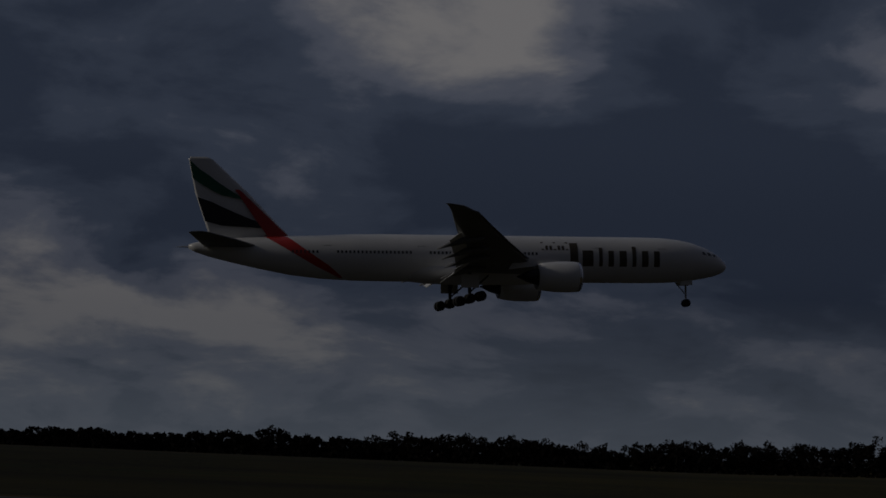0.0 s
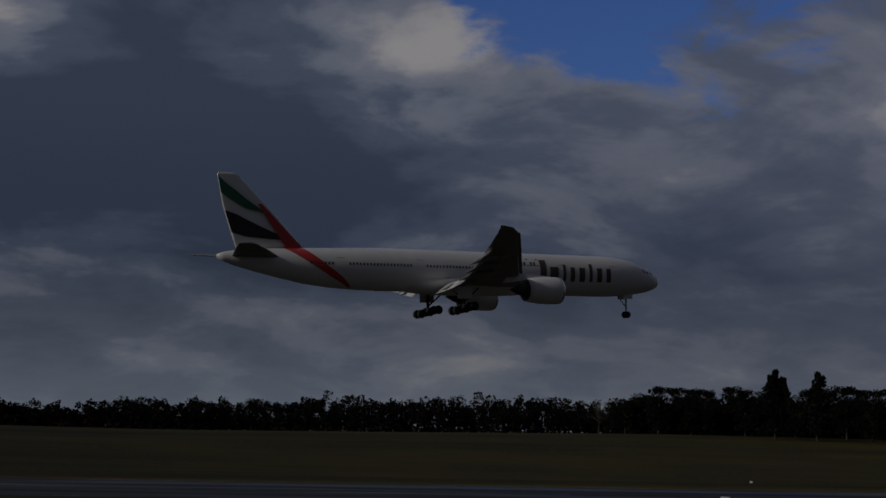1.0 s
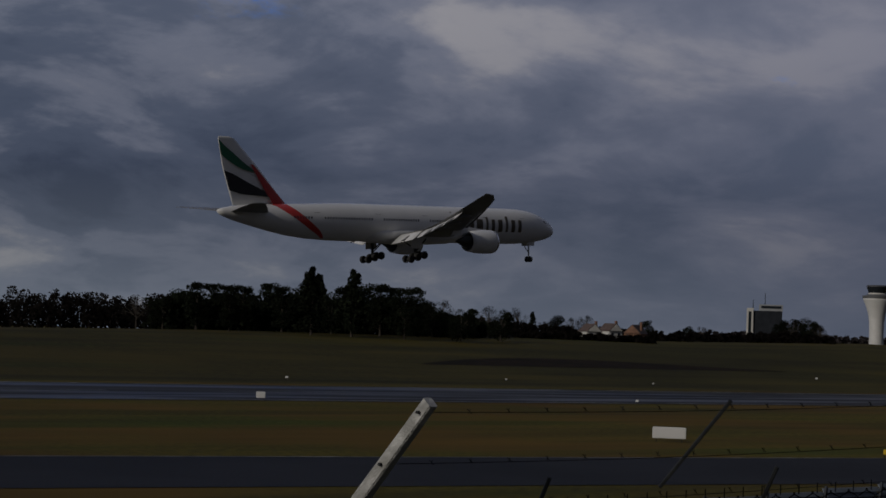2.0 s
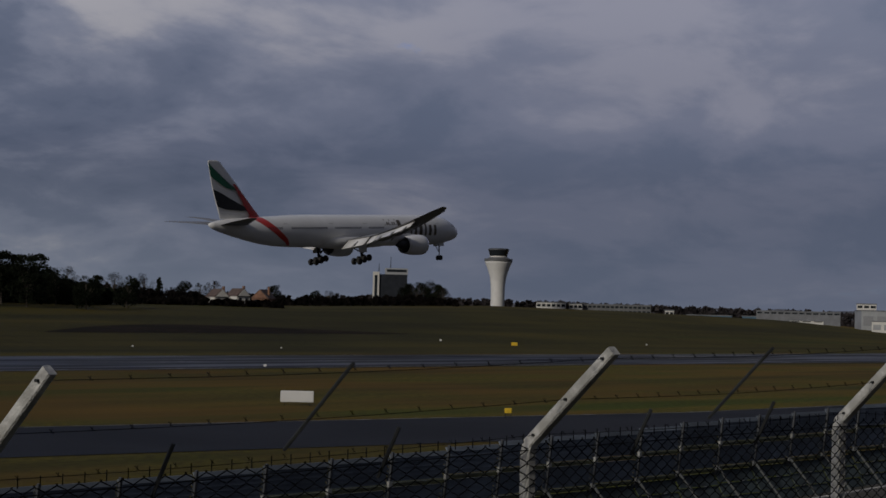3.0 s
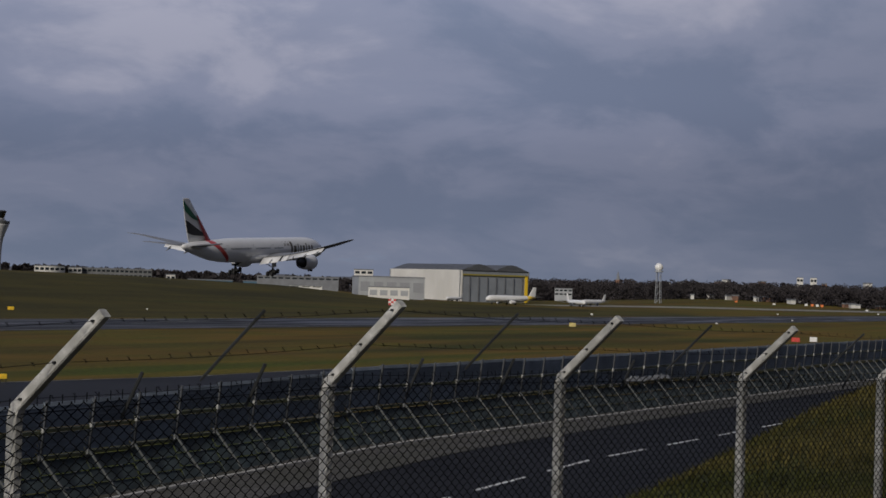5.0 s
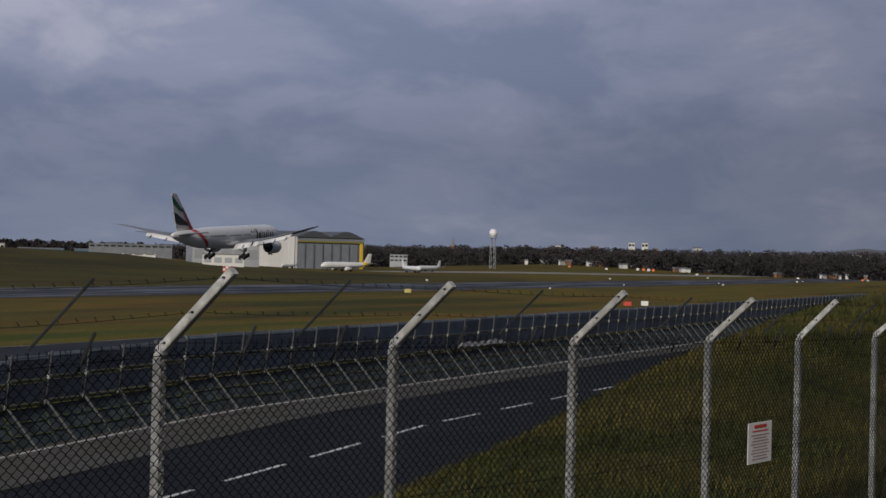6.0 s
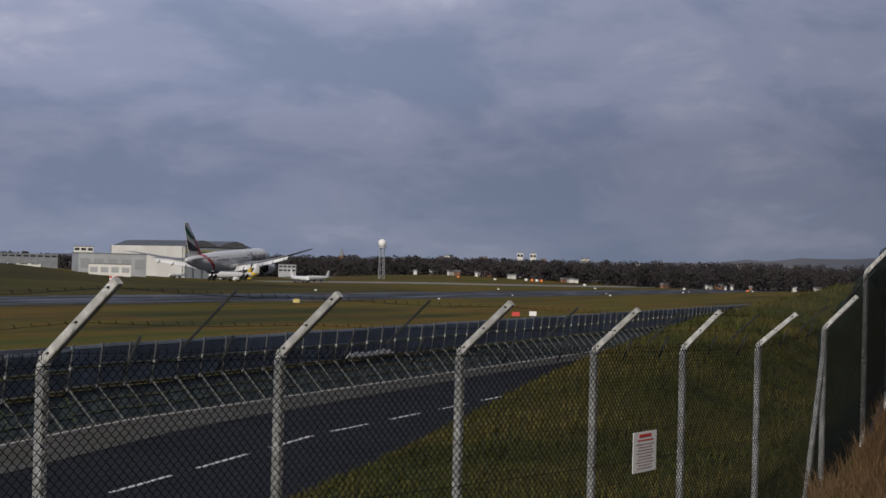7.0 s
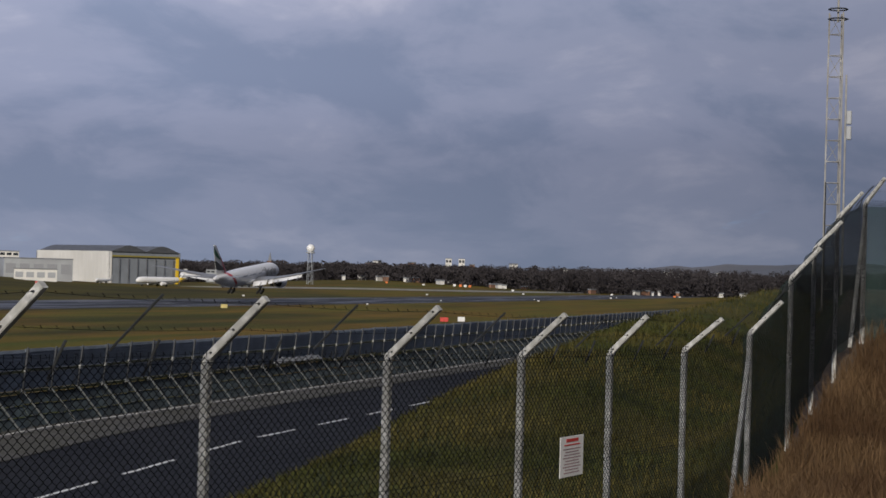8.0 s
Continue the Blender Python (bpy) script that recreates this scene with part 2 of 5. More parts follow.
M_RED = mat("red_paint", (0.55, 0.05, 0.04), 0.5, vary=0.15, scale=2)
M_ORANGE = mat("orange_paint", (0.75, 0.2, 0.05), 0.5, vary=0.15, scale=2)
M_YELLOW_B = mat("bright_yellow", (0.75, 0.5, 0.03), 0.5, vary=0.12, scale=2)
M_BLUE_SHED = mat("blue_shed", (0.06, 0.13, 0.2), 0.6, vary=0.15, scale=0.5)
M_NETTING = mat("green_netting", (0.035, 0.075, 0.07), 0.9, vary=0.25, scale=3)
M_NETTING.node_tree.nodes["Principled BSDF"].inputs["Alpha"].default_value = 0.68
M_TYRE = mat("tyre_rubber", (0.02, 0.02, 0.021), 0.85, vary=0.2, scale=4)


def ground_material():
    """Turf: winter green to straw, with broad mown bands and scuffed brown patches."""
    m = mat("turf", (0.044, 0.04, 0.0058), 0.95, vary=0.35, scale=1.2, bump=0.5, bump_scale=9, second=(0.058, 0.039, 0.0075), second_scale=0.03, spec=0.1, rough_body=1.0)
    streaked(m, 0.004, 0.045, ((0.36, (0.5, 0.62, 0.6)), (0.46, (1.0, 0.95, 0.9)), (0.55, (1.3, 1.2, 1.0)), (0.64, (0.72, 1.0, 0.7))))
    streaked(m, 0.03, 0.12, ((0.3, (0.8, 0.8, 0.8)), (0.7, (1.2, 1.2, 1.2))))
    return m


M_TURF = ground_material()
M_HILLTURF = mat("hill_turf", (0.024, 0.0225, 0.0045), 0.95, vary=0.35, scale=0.6, bump=0.4, bump_scale=5, second=(0.034, 0.03, 0.006), second_scale=0.02, spec=0.1, rough_body=1.0)
streaked(M_HILLTURF, 0.004, 0.04, ((0.36, (0.65, 0.65, 0.65)), (0.48, (1.0, 1.0, 0.95)), (0.58, (1.35, 1.2, 1.0)), (0.68, (0.9, 1.1, 0.9))))
M_MOUND = mat("mound_turf", (0.021, 0.025, 0.005), 0.95, vary=0.5, scale=1.5, bump=0.8, bump_scale=8, second=(0.034, 0.031, 0.008), second_scale=0.3, spec=0.1, rough_body=1.0)
M_BLADE = mat("grass_blades", (0.036, 0.04, 0.009), 0.9, vary=0.45, scale=0.7, second=(0.085, 0.072, 0.02), second_scale=0.25, spec=0.2)
M_STRAW = mat("dry_grass", (0.15, 0.094, 0.048), 0.9, vary=0.4, scale=1.2, second=(0.075, 0.042, 0.021), second_scale=0.5, spec=0.2)
M_BANKSOIL = mat("bank_thatch", (0.07, 0.046, 0.024), 0.95, vary=0.4, scale=3, bump=0.8)


# ---------------------------------------------------------------- mesh helpers
def thing(name, label, category, at=(0, 0, 0), turn=0.0, group="", kind=""):
    ob = new(name)
    ob.matrix_world = pose(*at, 0, 0, turn)
    return tagged(ob, label, category, group, kind)


def finish(bm, material, name, smooth=False):
    bmesh.ops.recalc_face_normals(bm, faces=bm.faces)
    me = bpy.data.meshes.new(name)
    bm.to_mesh(me)
    bm.free()
    for m in material if isinstance(material, (list, tuple)) else (material,):
        me.materials.append(m)
    if smooth:
        me.polygons.foreach_set("use_smooth", [True] * len(me.polygons))
    return me


def part(name, bm, material, parent, label="", smooth=False, m=None):
    ob = new(name, finish(bm, material, name, smooth))
    ob.parent = parent
    if m is not None:
        ob.matrix_basis = m
    return tagged(ob, label)


def mesh_part(name, verts, faces, material, parent=None, label="", smooth=False):
    me = bpy.data.meshes.new(name)
    me.from_pydata(np.asarray(verts, float).tolist(), [], faces)
    me.materials.append(material)
    if smooth:
        me.polygons.foreach_set("use_smooth", [True] * len(me.polygons))
    ob = new(name, me)
    ob.parent = parent
    return tagged(ob, label)


def box(bm, lo, hi, bevel=0.0, m=None):
    r = bmesh.ops.create_cube(bm, size=1.0)
    vs = r["verts"]
    for v in vs:
        v.co = Vector([lo[i] + (v.co[i] + 0.5) * (hi[i] - lo[i]) for i in range(3)])
    if bevel:
        es = {e for v in vs for e in v.link_edges}
        vs = list({v for f in bmesh.ops.bevel(bm, geom=list(es), offset=bevel, segments=1, affect="EDGES")["faces"] for v in f.verts} | {v for v in vs if v.is_valid})
    if m is not None:
        bmesh.ops.transform(bm, matrix=m, verts=[v for v in vs if v.is_valid])
    return vs


def rod(bm, a, b, ra, rb=None, n=8, square=False):
    a, b = Vector(a), Vector(b)
    d = b - a
    q = d.to_track_quat("Z", "Y").to_matrix()
    rb = ra if rb is None else rb
    n = 4 if square else n
    off = math.pi / 4 if square else 0
    k = math.sqrt(2) if square else 1
    r0 = [bm.verts.new(a + q @ Vector((k * ra * math.cos(off + 2 * math.pi * i / n), k * ra * math.sin(off + 2 * math.pi * i / n), 0))) for i in range(n)]
    r1 = [bm.verts.new(b + q @ Vector((k * rb * math.cos(off + 2 * math.pi * i / n), k * rb * math.sin(off + 2 * math.pi * i / n), 0))) for i in range(n)]
    for i in range(n):
        bm.faces.new((r0[i], r0[(i + 1) % n], r1[(i + 1) % n], r1[i]))
    bm.faces.new(r0[::-1])
    bm.faces.new(r1)


def loft(bm, rings, cap=True):
    """Rings of equally many points, joined in order."""
    rows = [[bm.verts.new(p) for p in ring] for ring in rings]
    n = len(rows[0])
    for r, s in zip(rows, rows[1:]):
        for i in range(n):
            bm.faces.new((r[i], r[(i + 1) % n], s[(i + 1) % n], s[i]))
    if cap:
        bm.faces.new(rows[0][::-1])
        bm.faces.new(rows[-1])
    return rows


def tubes(paths, radius, sides=3):
    """Vertices and faces of thin tubes along polylines (arrays of points)."""
    verts, faces, base = [], [], 0
    ang = 2 * math.pi * np.arange(sides) / sides
    for p in paths:
        p = np.asarray(p, float)
        d = np.gradient(p, axis=0)
        d /= np.linalg.norm(d, axis=1)[:, None] + 1e-9
        ref = np.where(np.abs(d[:, 2:3]) > 0.9, [[1.0, 0, 0]], [[0, 0, 1.0]])
        u = np.cross(d, ref)
        u /= np.linalg.norm(u, axis=1)[:, None] + 1e-9
        w = np.cross(d, u)
        ring = p[:, None] + radius * (np.cos(ang)[None, :, None] * u[:, None] + np.sin(ang)[None, :, None] * w[:, None])
        verts.append(ring.reshape(-1, 3))
        for k in range(len(p) - 1):
            for q in range(sides):
                a, b = base + k * sides + q, base + k * sides + (q + 1) % sides
                faces.append((a, b, b + sides, a + sides))
        base += len(p) * sides
    return np.concatenate(verts), faces


# ---------------------------------------------------------------- the lie of the land
def smooth01(v):
    v = np.clip(v, 0, 1)
    return v * v * (3 - 2 * v)


def road_z(x):
    return 5.3 - 0.7 * np.clip((55 - x) / 25, 0, 1.2)


FAR_AZ = [-10, 5, 12, 18, 22, 25, 28, 31, 36, 40, 45, 54, 60, 68, 75, 90, 120]
FAR_EL = [0.0, 0.0, -0.06, -0.12, -0.3, -0.42, -0.35, -0.1, 0.05, 0.12, -0.02, -0.13, -0.2, -0.4, -0.55, -0.6, -0.6]


def land(x, y):
    """Height of the ground in metres over the runway."""
    x, y = np.asarray(x, float), np.asarray(y, float)
    r = np.hypot(x, y) + 1e-6
    az = np.degrees(np.arctan2(y, x))
    far = EYE + r * np.tan(np.radians(np.interp(az, FAR_AZ, FAR_EL)))
    z = smooth01((y - 290) / 260) * np.clip(far, -12, 40)
    # embankment that carries the perimeter road
    fall = smooth01((y - 33) / 50)
    keep = 1 - smooth01((x - 215) / 90)
    shelf = road_z(x) * keep
    near_z = np.where(y > 33, shelf * (1 - fall), shelf)
    # fence foot and the grass mound between fence and road
    crest = np.interp(x, [-20, 14, 22, 33, 40, 43.8, 48.4, 58.4, 71.7, 82, 95, 112, 150], [6.9, 6.9, 7.05, 7.75, 8.5, 8.75, 9.02, 9.48, 9.8, 10.05, 10.42, 10.1, 5.3])
    foot = 7.45
    s_in = smooth01((y - 3.0) / 5.5)
    slope = foot + (crest - foot) * s_in
    down = smooth01((y - 9.0) / 7.5)
    bank = slope * (1 - down) + near_z * down
    # the bank on which the camera stands, and its rise beyond the fence corner
    stand = np.interp(x, [-10, 0, 8, 18, 25, 27.3, 29.7, 32.2, 35, 37, 45, 90, 140], [9.2, 9.0, 8.2, 7.5, 7.42, 7.5, 8.05, 8.45, 8.85, 9.6, 10.6, 9.5, 3.0])
    stand = stand + np.clip(1.0 - y, 0, 8) * 0.16
    s_st = 1 - smooth01((y - 2.4) / 2.6)
    bank = bank * (1 - s_st) + stand * s_st
    low = np.where(y > 16.5, near_z, bank)
    return np.where(y > 85, z, low) + 0.0


def axis_steps(*spans):
    """Grid lines: (start, end, step), spans end to end."""
    out = []
    for a, b, s in spans:
        out += list(np.arange(a, b, s))
    return np.array(out + [spans[-1][1]])


gx = axis_steps((-2500, -300, 200), (-300, -40, 20), (-40, -6, 3), (-6, 50, 0.7), (50, 160, 3), (160, 700, 20), (700, 2000, 65), (2000, 4900, 290))
gy = axis_steps((-400, -40, 40), (-40, -8, 4), (-8, 20, 0.5), (20, 36, 1.0), (36, 100, 4), (100, 560, 12), (560, 1600, 80), (1600, 4900, 330))
GX, GY = np.meshgrid(gx, gy)
GZ = land(GX, GY)
gv = np.stack([GX, GY, GZ], -1).reshape(-1, 3)
nxs = len(gx)
gf = [(j * nxs + i, j * nxs + i + 1, (j + 1) * nxs + i + 1, (j + 1) * nxs + i) for j in range(len(gy) - 1) for i in range(nxs - 1)]
ground = mesh_part("ground", gv, gf, M_TURF, smooth=True)
ground.data.materials.append(M_MOUND)
ground.data.materials.append(M_BANKSOIL)
ground.data.materials.append(M_HILLTURF)
idx = np.zeros(len(gf), dtype=np.int32)
cx = (GX[:-1, :-1] + GX[1:, 1:]).ravel() / 2
cy = (GY[:-1, :-1] + GY[1:, 1:]).ravel() / 2
idx[(cy > 288) & (cx < 900)] = 3
idx[(cy < 30)] = 1
idx[(cy < 2.6) & (cx < 60)] = 2
ground.data.polygons.foreach_set("material_index", idx)
tagged(ground, "winter turf of the airfield rising to a low far hill", "ground", kind="structure")


def strip(name, x0, x1, near, far, lift, material, label, category, step=8.0, kind="structure", thick=0.0):
    """A paved strip laid on the land between two edge lines y = near(x) and y = far(x)."""
    xs = np.arange(x0, x1 + step * 0.5, step)
    rows = 7
    verts, faces = [], []
    for x in xs:
        for k in range(rows):
            y = near(x) + (far(x) - near(x)) * k / (rows - 1)
            verts.append((x, y, float(land(x, y)) + lift))
    for i in range(len(xs) - 1):
        for k in range(rows - 1):
            a = i * rows + k
            faces.append((a, a + rows, a + rows + 1, a + 1))
    return tagged(mesh_part(name, verts, faces, material), label, category, kind=kind)


RUN_Y = 253.0
strip("runway", -900, 3200, lambda x: 225 - 0.026 * max(0.0, min(x - 324, 500.0)), lambda x: RUN_Y + 29, 0.05, M_RUNWAY, "damp grey asphalt runway with pale worn edges", "runway", 25)
strip("taxiway", -200, 420, lambda x: max(86.0, 116 - 0.17 * x), lambda x: 143 - 0.17 * min(x, 170), 0.04, M_TAXI, "dark asphalt taxiway between strips of turf", "taxiway", 10)
def road_edge(x):
    return 25.6 + 0.024 * max(-8.0, min(x - 47, 45.0))


strip("road", -30, 215, lambda x: 16.9, road_edge, 0.03, M_ASPHALT, "dark asphalt perimeter road with a dashed centre line", "road", 3)
strip("verge", -30, 215, road_edge, lambda x: 29.2, 0.05, M_VERGE, "stony verge beside the perimeter road", "verge", 3)


def painted(name, x0, x1, y0, y1, lift, label, parent=None):
    bm = bmesh.new()
    n = max(1, int((x1 - x0) / 6))
    for i in range(n):
        xa, xb = x0 + (x1 - x0) * i / n, x0 + (x1 - x0) * (i + 1) / n
        vs = [bm.verts.new((x, y, float(land(x, y)) + lift)) for x, y in ((xa, y0), (xb, y0), (xb, y1), (xa, y1))]
        bm.faces.new(vs)
    me = finish(bm, M_LINE if name == "lane_dash" else M_WORN_LINE, name)
    return tagged(new(name, me), label, "road marking", "road markings", kind="structure")


strip("taxiway_edge_line", -200, 420, lambda x: 142.3 - 0.17 * min(x, 170), lambda x: 142.7 - 0.17 * min(x, 170), 0.06, M_WORN_LINE, "worn white edge line of the taxiway", "road marking", 10)
strip("link_taxiway", 960, 1700, lambda x: 386 - 0.17 * (x - 1029) * (1 - (x - 1029) / 1600), lambda x: 410 - 0.17 * (x - 1029) * (1 - (x - 1029) / 1600), 0.06, mat("pale_concrete", (0.2, 0.195, 0.18), 0.7, vary=0.25, scale=0.1), "pale concrete taxiway leading off the runway", "taxiway", 20)
strip("bare_earth", 280, 410, lambda x: 374, lambda x: 376 + 30 * math.sin(math.pi * max(0.0, min(1.0, (x - 280) / 130))), 0.05,
      mat("bare_earth", (0.02, 0.014, 0.008), 0.95, vary=0.4, scale=0.5, second=(0.014, 0.011, 0.006), second_scale=0.05, spec=0.05), "dark bare earth on the far turf", "earth", 12)
for k in range(-8, 26):
    xd = 56.2 + (5.7 if k > 0 else 5.0) * k
    yd = 21.4
    painted("lane_dash", xd, xd + 3.4, yd, yd + 0.15, 0.045, "worn white dash of the road's centre line")
for yy in (RUN_Y - 26.4, RUN_Y + 27.4):
    painted("runway_edge_line", -800, 3000, yy, yy + 0.9, 0.075, "worn white edge line of the runway")
for k in range(10):
    for s_ in (-1, 1):
        painted("touchdown_mark", 380 + 150 * k, 403 + 150 * k, RUN_Y + s_ * 10.5 - 1.5, RUN_Y + s_ * 10.5 + 1.5, 0.075, "worn white touchdown bar on the runway")
for k in range(60):
    painted("centre_dash", -500 + 50 * k, -470 + 50 * k, RUN_Y - 0.45, RUN_Y + 0.45, 0.075, "worn white centre dash of the runway")


# ---------------------------------------------------------------- the airliner
def livery_material():
    """White fuselage paint with a faint panel tone, a grey belly line and the red sash that runs down from the fin."""
    m = mat("airliner_white", (0.74, 0.745, 0.75), 0.3, vary=0.03, scale=0.6, second=(0.70, 0.705, 0.715), second_scale=0.12)
    return m


M_AIR = livery_material()
M_AIRGREY = mat("wing_grey", (0.2, 0.205, 0.215), 0.45, vary=0.08, scale=0.5, second=(0.165, 0.17, 0.18), second_scale=0.2)
M_SASH_RED = mat("sash_red", (0.5, 0.035, 0.03), 0.35, vary=0.06, scale=1)
M_SASH_GREEN = mat("sash_green", (0.01, 0.105, 0.055), 0.35, vary=0.06, scale=1)
M_SASH_BLACK = mat("sash_black", (0.012, 0.012, 0.015), 0.35, vary=0.1, scale=1)
M_TITLE = mat("title_bronze", (0.075, 0.06, 0.04), 0.4, vary=0.1, scale=2)
M_PANE = mat("cabin_window", (0.03, 0.035, 0.045), 0.15, vary=0.1, scale=2)
M_LIP = mat("inlet_lip", (0.6, 0.61, 0.63), 0.25, metal=0.9, vary=0.05, scale=2)
M_FAN = mat("fan_dark", (0.02, 0.02, 0.023), 0.5, vary=0.2, scale=2)

FUS = [(0, .04, -.8), (.12, .34, -.78), (.4, .72, -.72), (1.0, 1.18, -.6), (2.0, 1.66, -.46), (3.2, 2.08, -.3), (5.0, 2.54, -.14), (7.0, 2.86, -.05),
       (9.5, 3.05, 0), (12, 3.1, 0), (30, 3.1, 0), (48, 3.1, 0), (52, 3.03, 0), (56, 2.84, .02), (60, 2.55, .18), (64, 2.08, .47), (67.5, 1.6, .76),
       (70.5, 1.08, .98), (72.3, .62, 1.12), (73.1, .25, 1.2)]


def fus_at(x):
    xs = [s[0] for s in FUS]
    return float(np.interp(x, xs, [s[1] for s in FUS])), float(np.interp(x, xs, [s[2] for s in FUS]))


def on_skin(x, z, side, lift=0.025):
    """A point of the fuselage skin at x metres behind the nose and height z; side +1 is port."""
    r, zc = fus_at(x)
    d = max(-0.999, min(0.999, (z - zc) / r))
    a = math.asin(d)
    return Vector((-x, side * (r + lift) * math.cos(a), zc + (r + lift) * math.sin(a)))


def foil(chord, thick, n=9):
    """A closed wing section, leading edge at 0, running to -chord; (x, z) points."""
    up, lo = [], []
    for i in range(n):
        u = (1 - math.cos(math.pi * i / (n - 1))) / 2
        t = thick * chord * (2.97 * math.sqrt(u) - 1.26 * u - 3.52 * u * u + 2.84 * u ** 3 - 1.02 * u ** 4) / 1.0 * 0.5 * 2 * 0.5
        up.append((-u * chord, t + 0.02 * chord * math.sin(math.pi * u)))
        lo.append((-u * chord, -t * 0.8 + 0.01 * chord * math.sin(math.pi * u)))
    return up + lo[::-1][1:-1]


def surface(stations, thick, upright=False):
    """A wing from stations (leading edge x, span, height, chord, twist in degrees); upright: a fin, spanning z."""
    bm = bmesh.new()
    rings = []
    for x, s, z, c, tw in stations:
        ring = []
        ca, sa = math.cos(radians(tw)), math.sin(radians(tw))
        for px_, pz_ in foil(c, thick):
            qx, qz = px_ * ca - pz_ * sa, px_ * sa + pz_ * ca
            ring.append((-x + qx, qz, z) if upright else (-x + qx, s, z + qz))
        rings.append(ring)
    loft(bm, rings)
    return bm


def wheel_bm(r, w, hub=True):
    bm = bmesh.new()
    prof = [(r * .45, -w * .46), (r * .8, -w * .5), (r * .95, -w * .4), (r, -w * .2), (r, w * .2), (r * .95, w * .4), (r * .8, w * .5), (r * .45, w * .46)]
    n = 18
    rings = [[(rr * math.cos(2 * math.pi * i / n), yy, rr * math.sin(2 * math.pi * i / n)) for i in range(n)] for rr, yy in prof]
    loft(bm, rings)
    return bm


def airliner():
    air = thing("airliner", "white twin-engined airliner landing with wheels and flaps down", "airliner")
    # fuselage
    bm = bmesh.new()
    n = 40
    rings = []
    fine = sorted({*[s[0] for s in FUS], *np.linspace(12, 48, 13).tolist(), *np.linspace(49, 72, 18).tolist(), .25, .7, 1.5, 2.6, 4.1, 6})
    for x in fine:
        r, zc = fus_at(x)
        rings.append([(-x, r * math.cos(2 * math.pi * i / n), zc + r * math.sin(2 * math.pi * i / n)) for i in range(n)])
    loft(bm, rings)
    fuselage = part("fuselage", bm, M_AIR, air, "white fuselage with a red sash behind the wing", smooth=True)
    # belly fairing
    bm = bmesh.new()
    rings = []
    for x, hw, zb in ((23.5, 1.6, -2.9), (26, 2.9, -3.25), (30, 3.4, -3.45), (38, 3.5, -3.5), (42, 3.1, -3.35), (46, 1.8, -2.95)):
        rings.append([(-x, hw * math.cos(a) * (1 if math.sin(a) < 0 else .96), -1.6 + (abs(zb) - 1.6) * math.sin(a) if math.sin(a) < 0 else -1.6 + .9 * math.sin(a))
                      for a in [2 * math.pi * i / 24 for i in range(24)]])
    loft(bm, rings)
    part("belly_fairing", bm, M_AIR, air, smooth=True)
    # cockpit windows
    for side in (1, -1):
        bm = bmesh.new()
        for xa, xb, za, zb in ((1.55, 2.35, .36, .82), (2.45, 3.25, .5, 1.0), (3.35, 4.05, .62, 1.08)):
            pts = [on_skin(xa + .12, za, side), on_skin(xb, za + .05, side), on_skin(xb + .1, zb, side), on_skin(xa + .5, zb, side)]
            bm.faces.new([bm.verts.new(p) for p in pts])
        part("cockpit_window", bm, M_PANE, fuselage, "dark cockpit glazing")
    # cabin windows, one strip of separate panes a side
    for side in (1, -1):
        bm = bmesh.new()
        x = 27.6
        while x < 60:
            if not any(abs(x - d) < 1.0 for d in (10.2, 19.2, 33.0, 43.2, 55.6)):
                pts = [on_skin(x, .3, side), on_skin(x + .26, .3, side), on_skin(x + .26, .66, side), on_skin(x, .66, side)]
                bm.faces.new([bm.verts.new(p) for p in pts])
            x += .53
        row = part("cabin_window_row", bm, M_PANE, fuselage, "row of small dark cabin windows")
        tagged(row, kind="stuff")
    # doors, as thin outlines
    for side in (1, -1):
        for d in (10.2, 19.2, 33.0, 43.2, 55.6):
            bm = bmesh.new()
            for xa, xb, za, zb in ((d - .55, d - .5, -.6, 1.35), (d + .5, d + .55, -.6, 1.35), (d - .55, d + .55, 1.3, 1.35)):
                bm.faces.new([bm.verts.new(on_skin(a, b, side, .015)) for a, b in ((xa, za), (xb, za), (xb, zb), (xa, zb))])
            part("cabin_door", bm, M_AIRGREY, fuselage)
    # red sash on the fuselage: from the fin root forward and down under the belly
    for side in (1, -1):
        bm = bmesh.new()
        prev = None
        for i in range(25):
            u = i / 24
            z = 2.75 - 5.5 * u
            xc = 62.3 - 7.0 * u - 1.7 * u * u
            wdt = 2.9 - 1.5 * u - .9 * max(0, u - .75) * 4
            row = [bm.verts.new(on_skin(xc + wdt * (k / 4 - .5), z, side, .02)) for k in range(5)]
            if prev:
                for k in range(4):
                    bm.faces.new((prev[k], prev[k + 1], row[k + 1], row[k]))
            prev = row
        part("red_sash", bm, M_SASH_RED, fuselage, "red painted sash")
    # titles forward: plain upright bars and bowls in dark bronze, and the small script line behind them
    # plain upright bars in place of the painted name
    glyphs = [(23.1, 1.1, -1.1, 3.1)]
    x = 21.4
    for w, h in ((1.5, 2.1), (.5, 2.5), (.75, 2.1), (1.0, 2.1), (.55, 2.7), (.9, 2.1), (.8, 2.1)):
        glyphs.append((x, w, -1.1, h))
        x -= w + .8
    for side in (1, -1):
        bm = bmesh.new()
        for x0, w, z0, h in glyphs:
            rows = []
            for q in range(9):
                zz = z0 + h * q / 8
                rows.append([bm.verts.new(on_skin(x0, zz, side)), bm.verts.new(on_skin(x0 - w, zz, side))])
            for r0, r1 in zip(rows, rows[1:]):
                bm.faces.new((r0[0], r0[1], r1[1], r1[0]))
        tagged(part("title_bar", bm, M_TITLE, fuselage, "dark bronze painted bars"), kind="stuff")
        bm = bmesh.new()
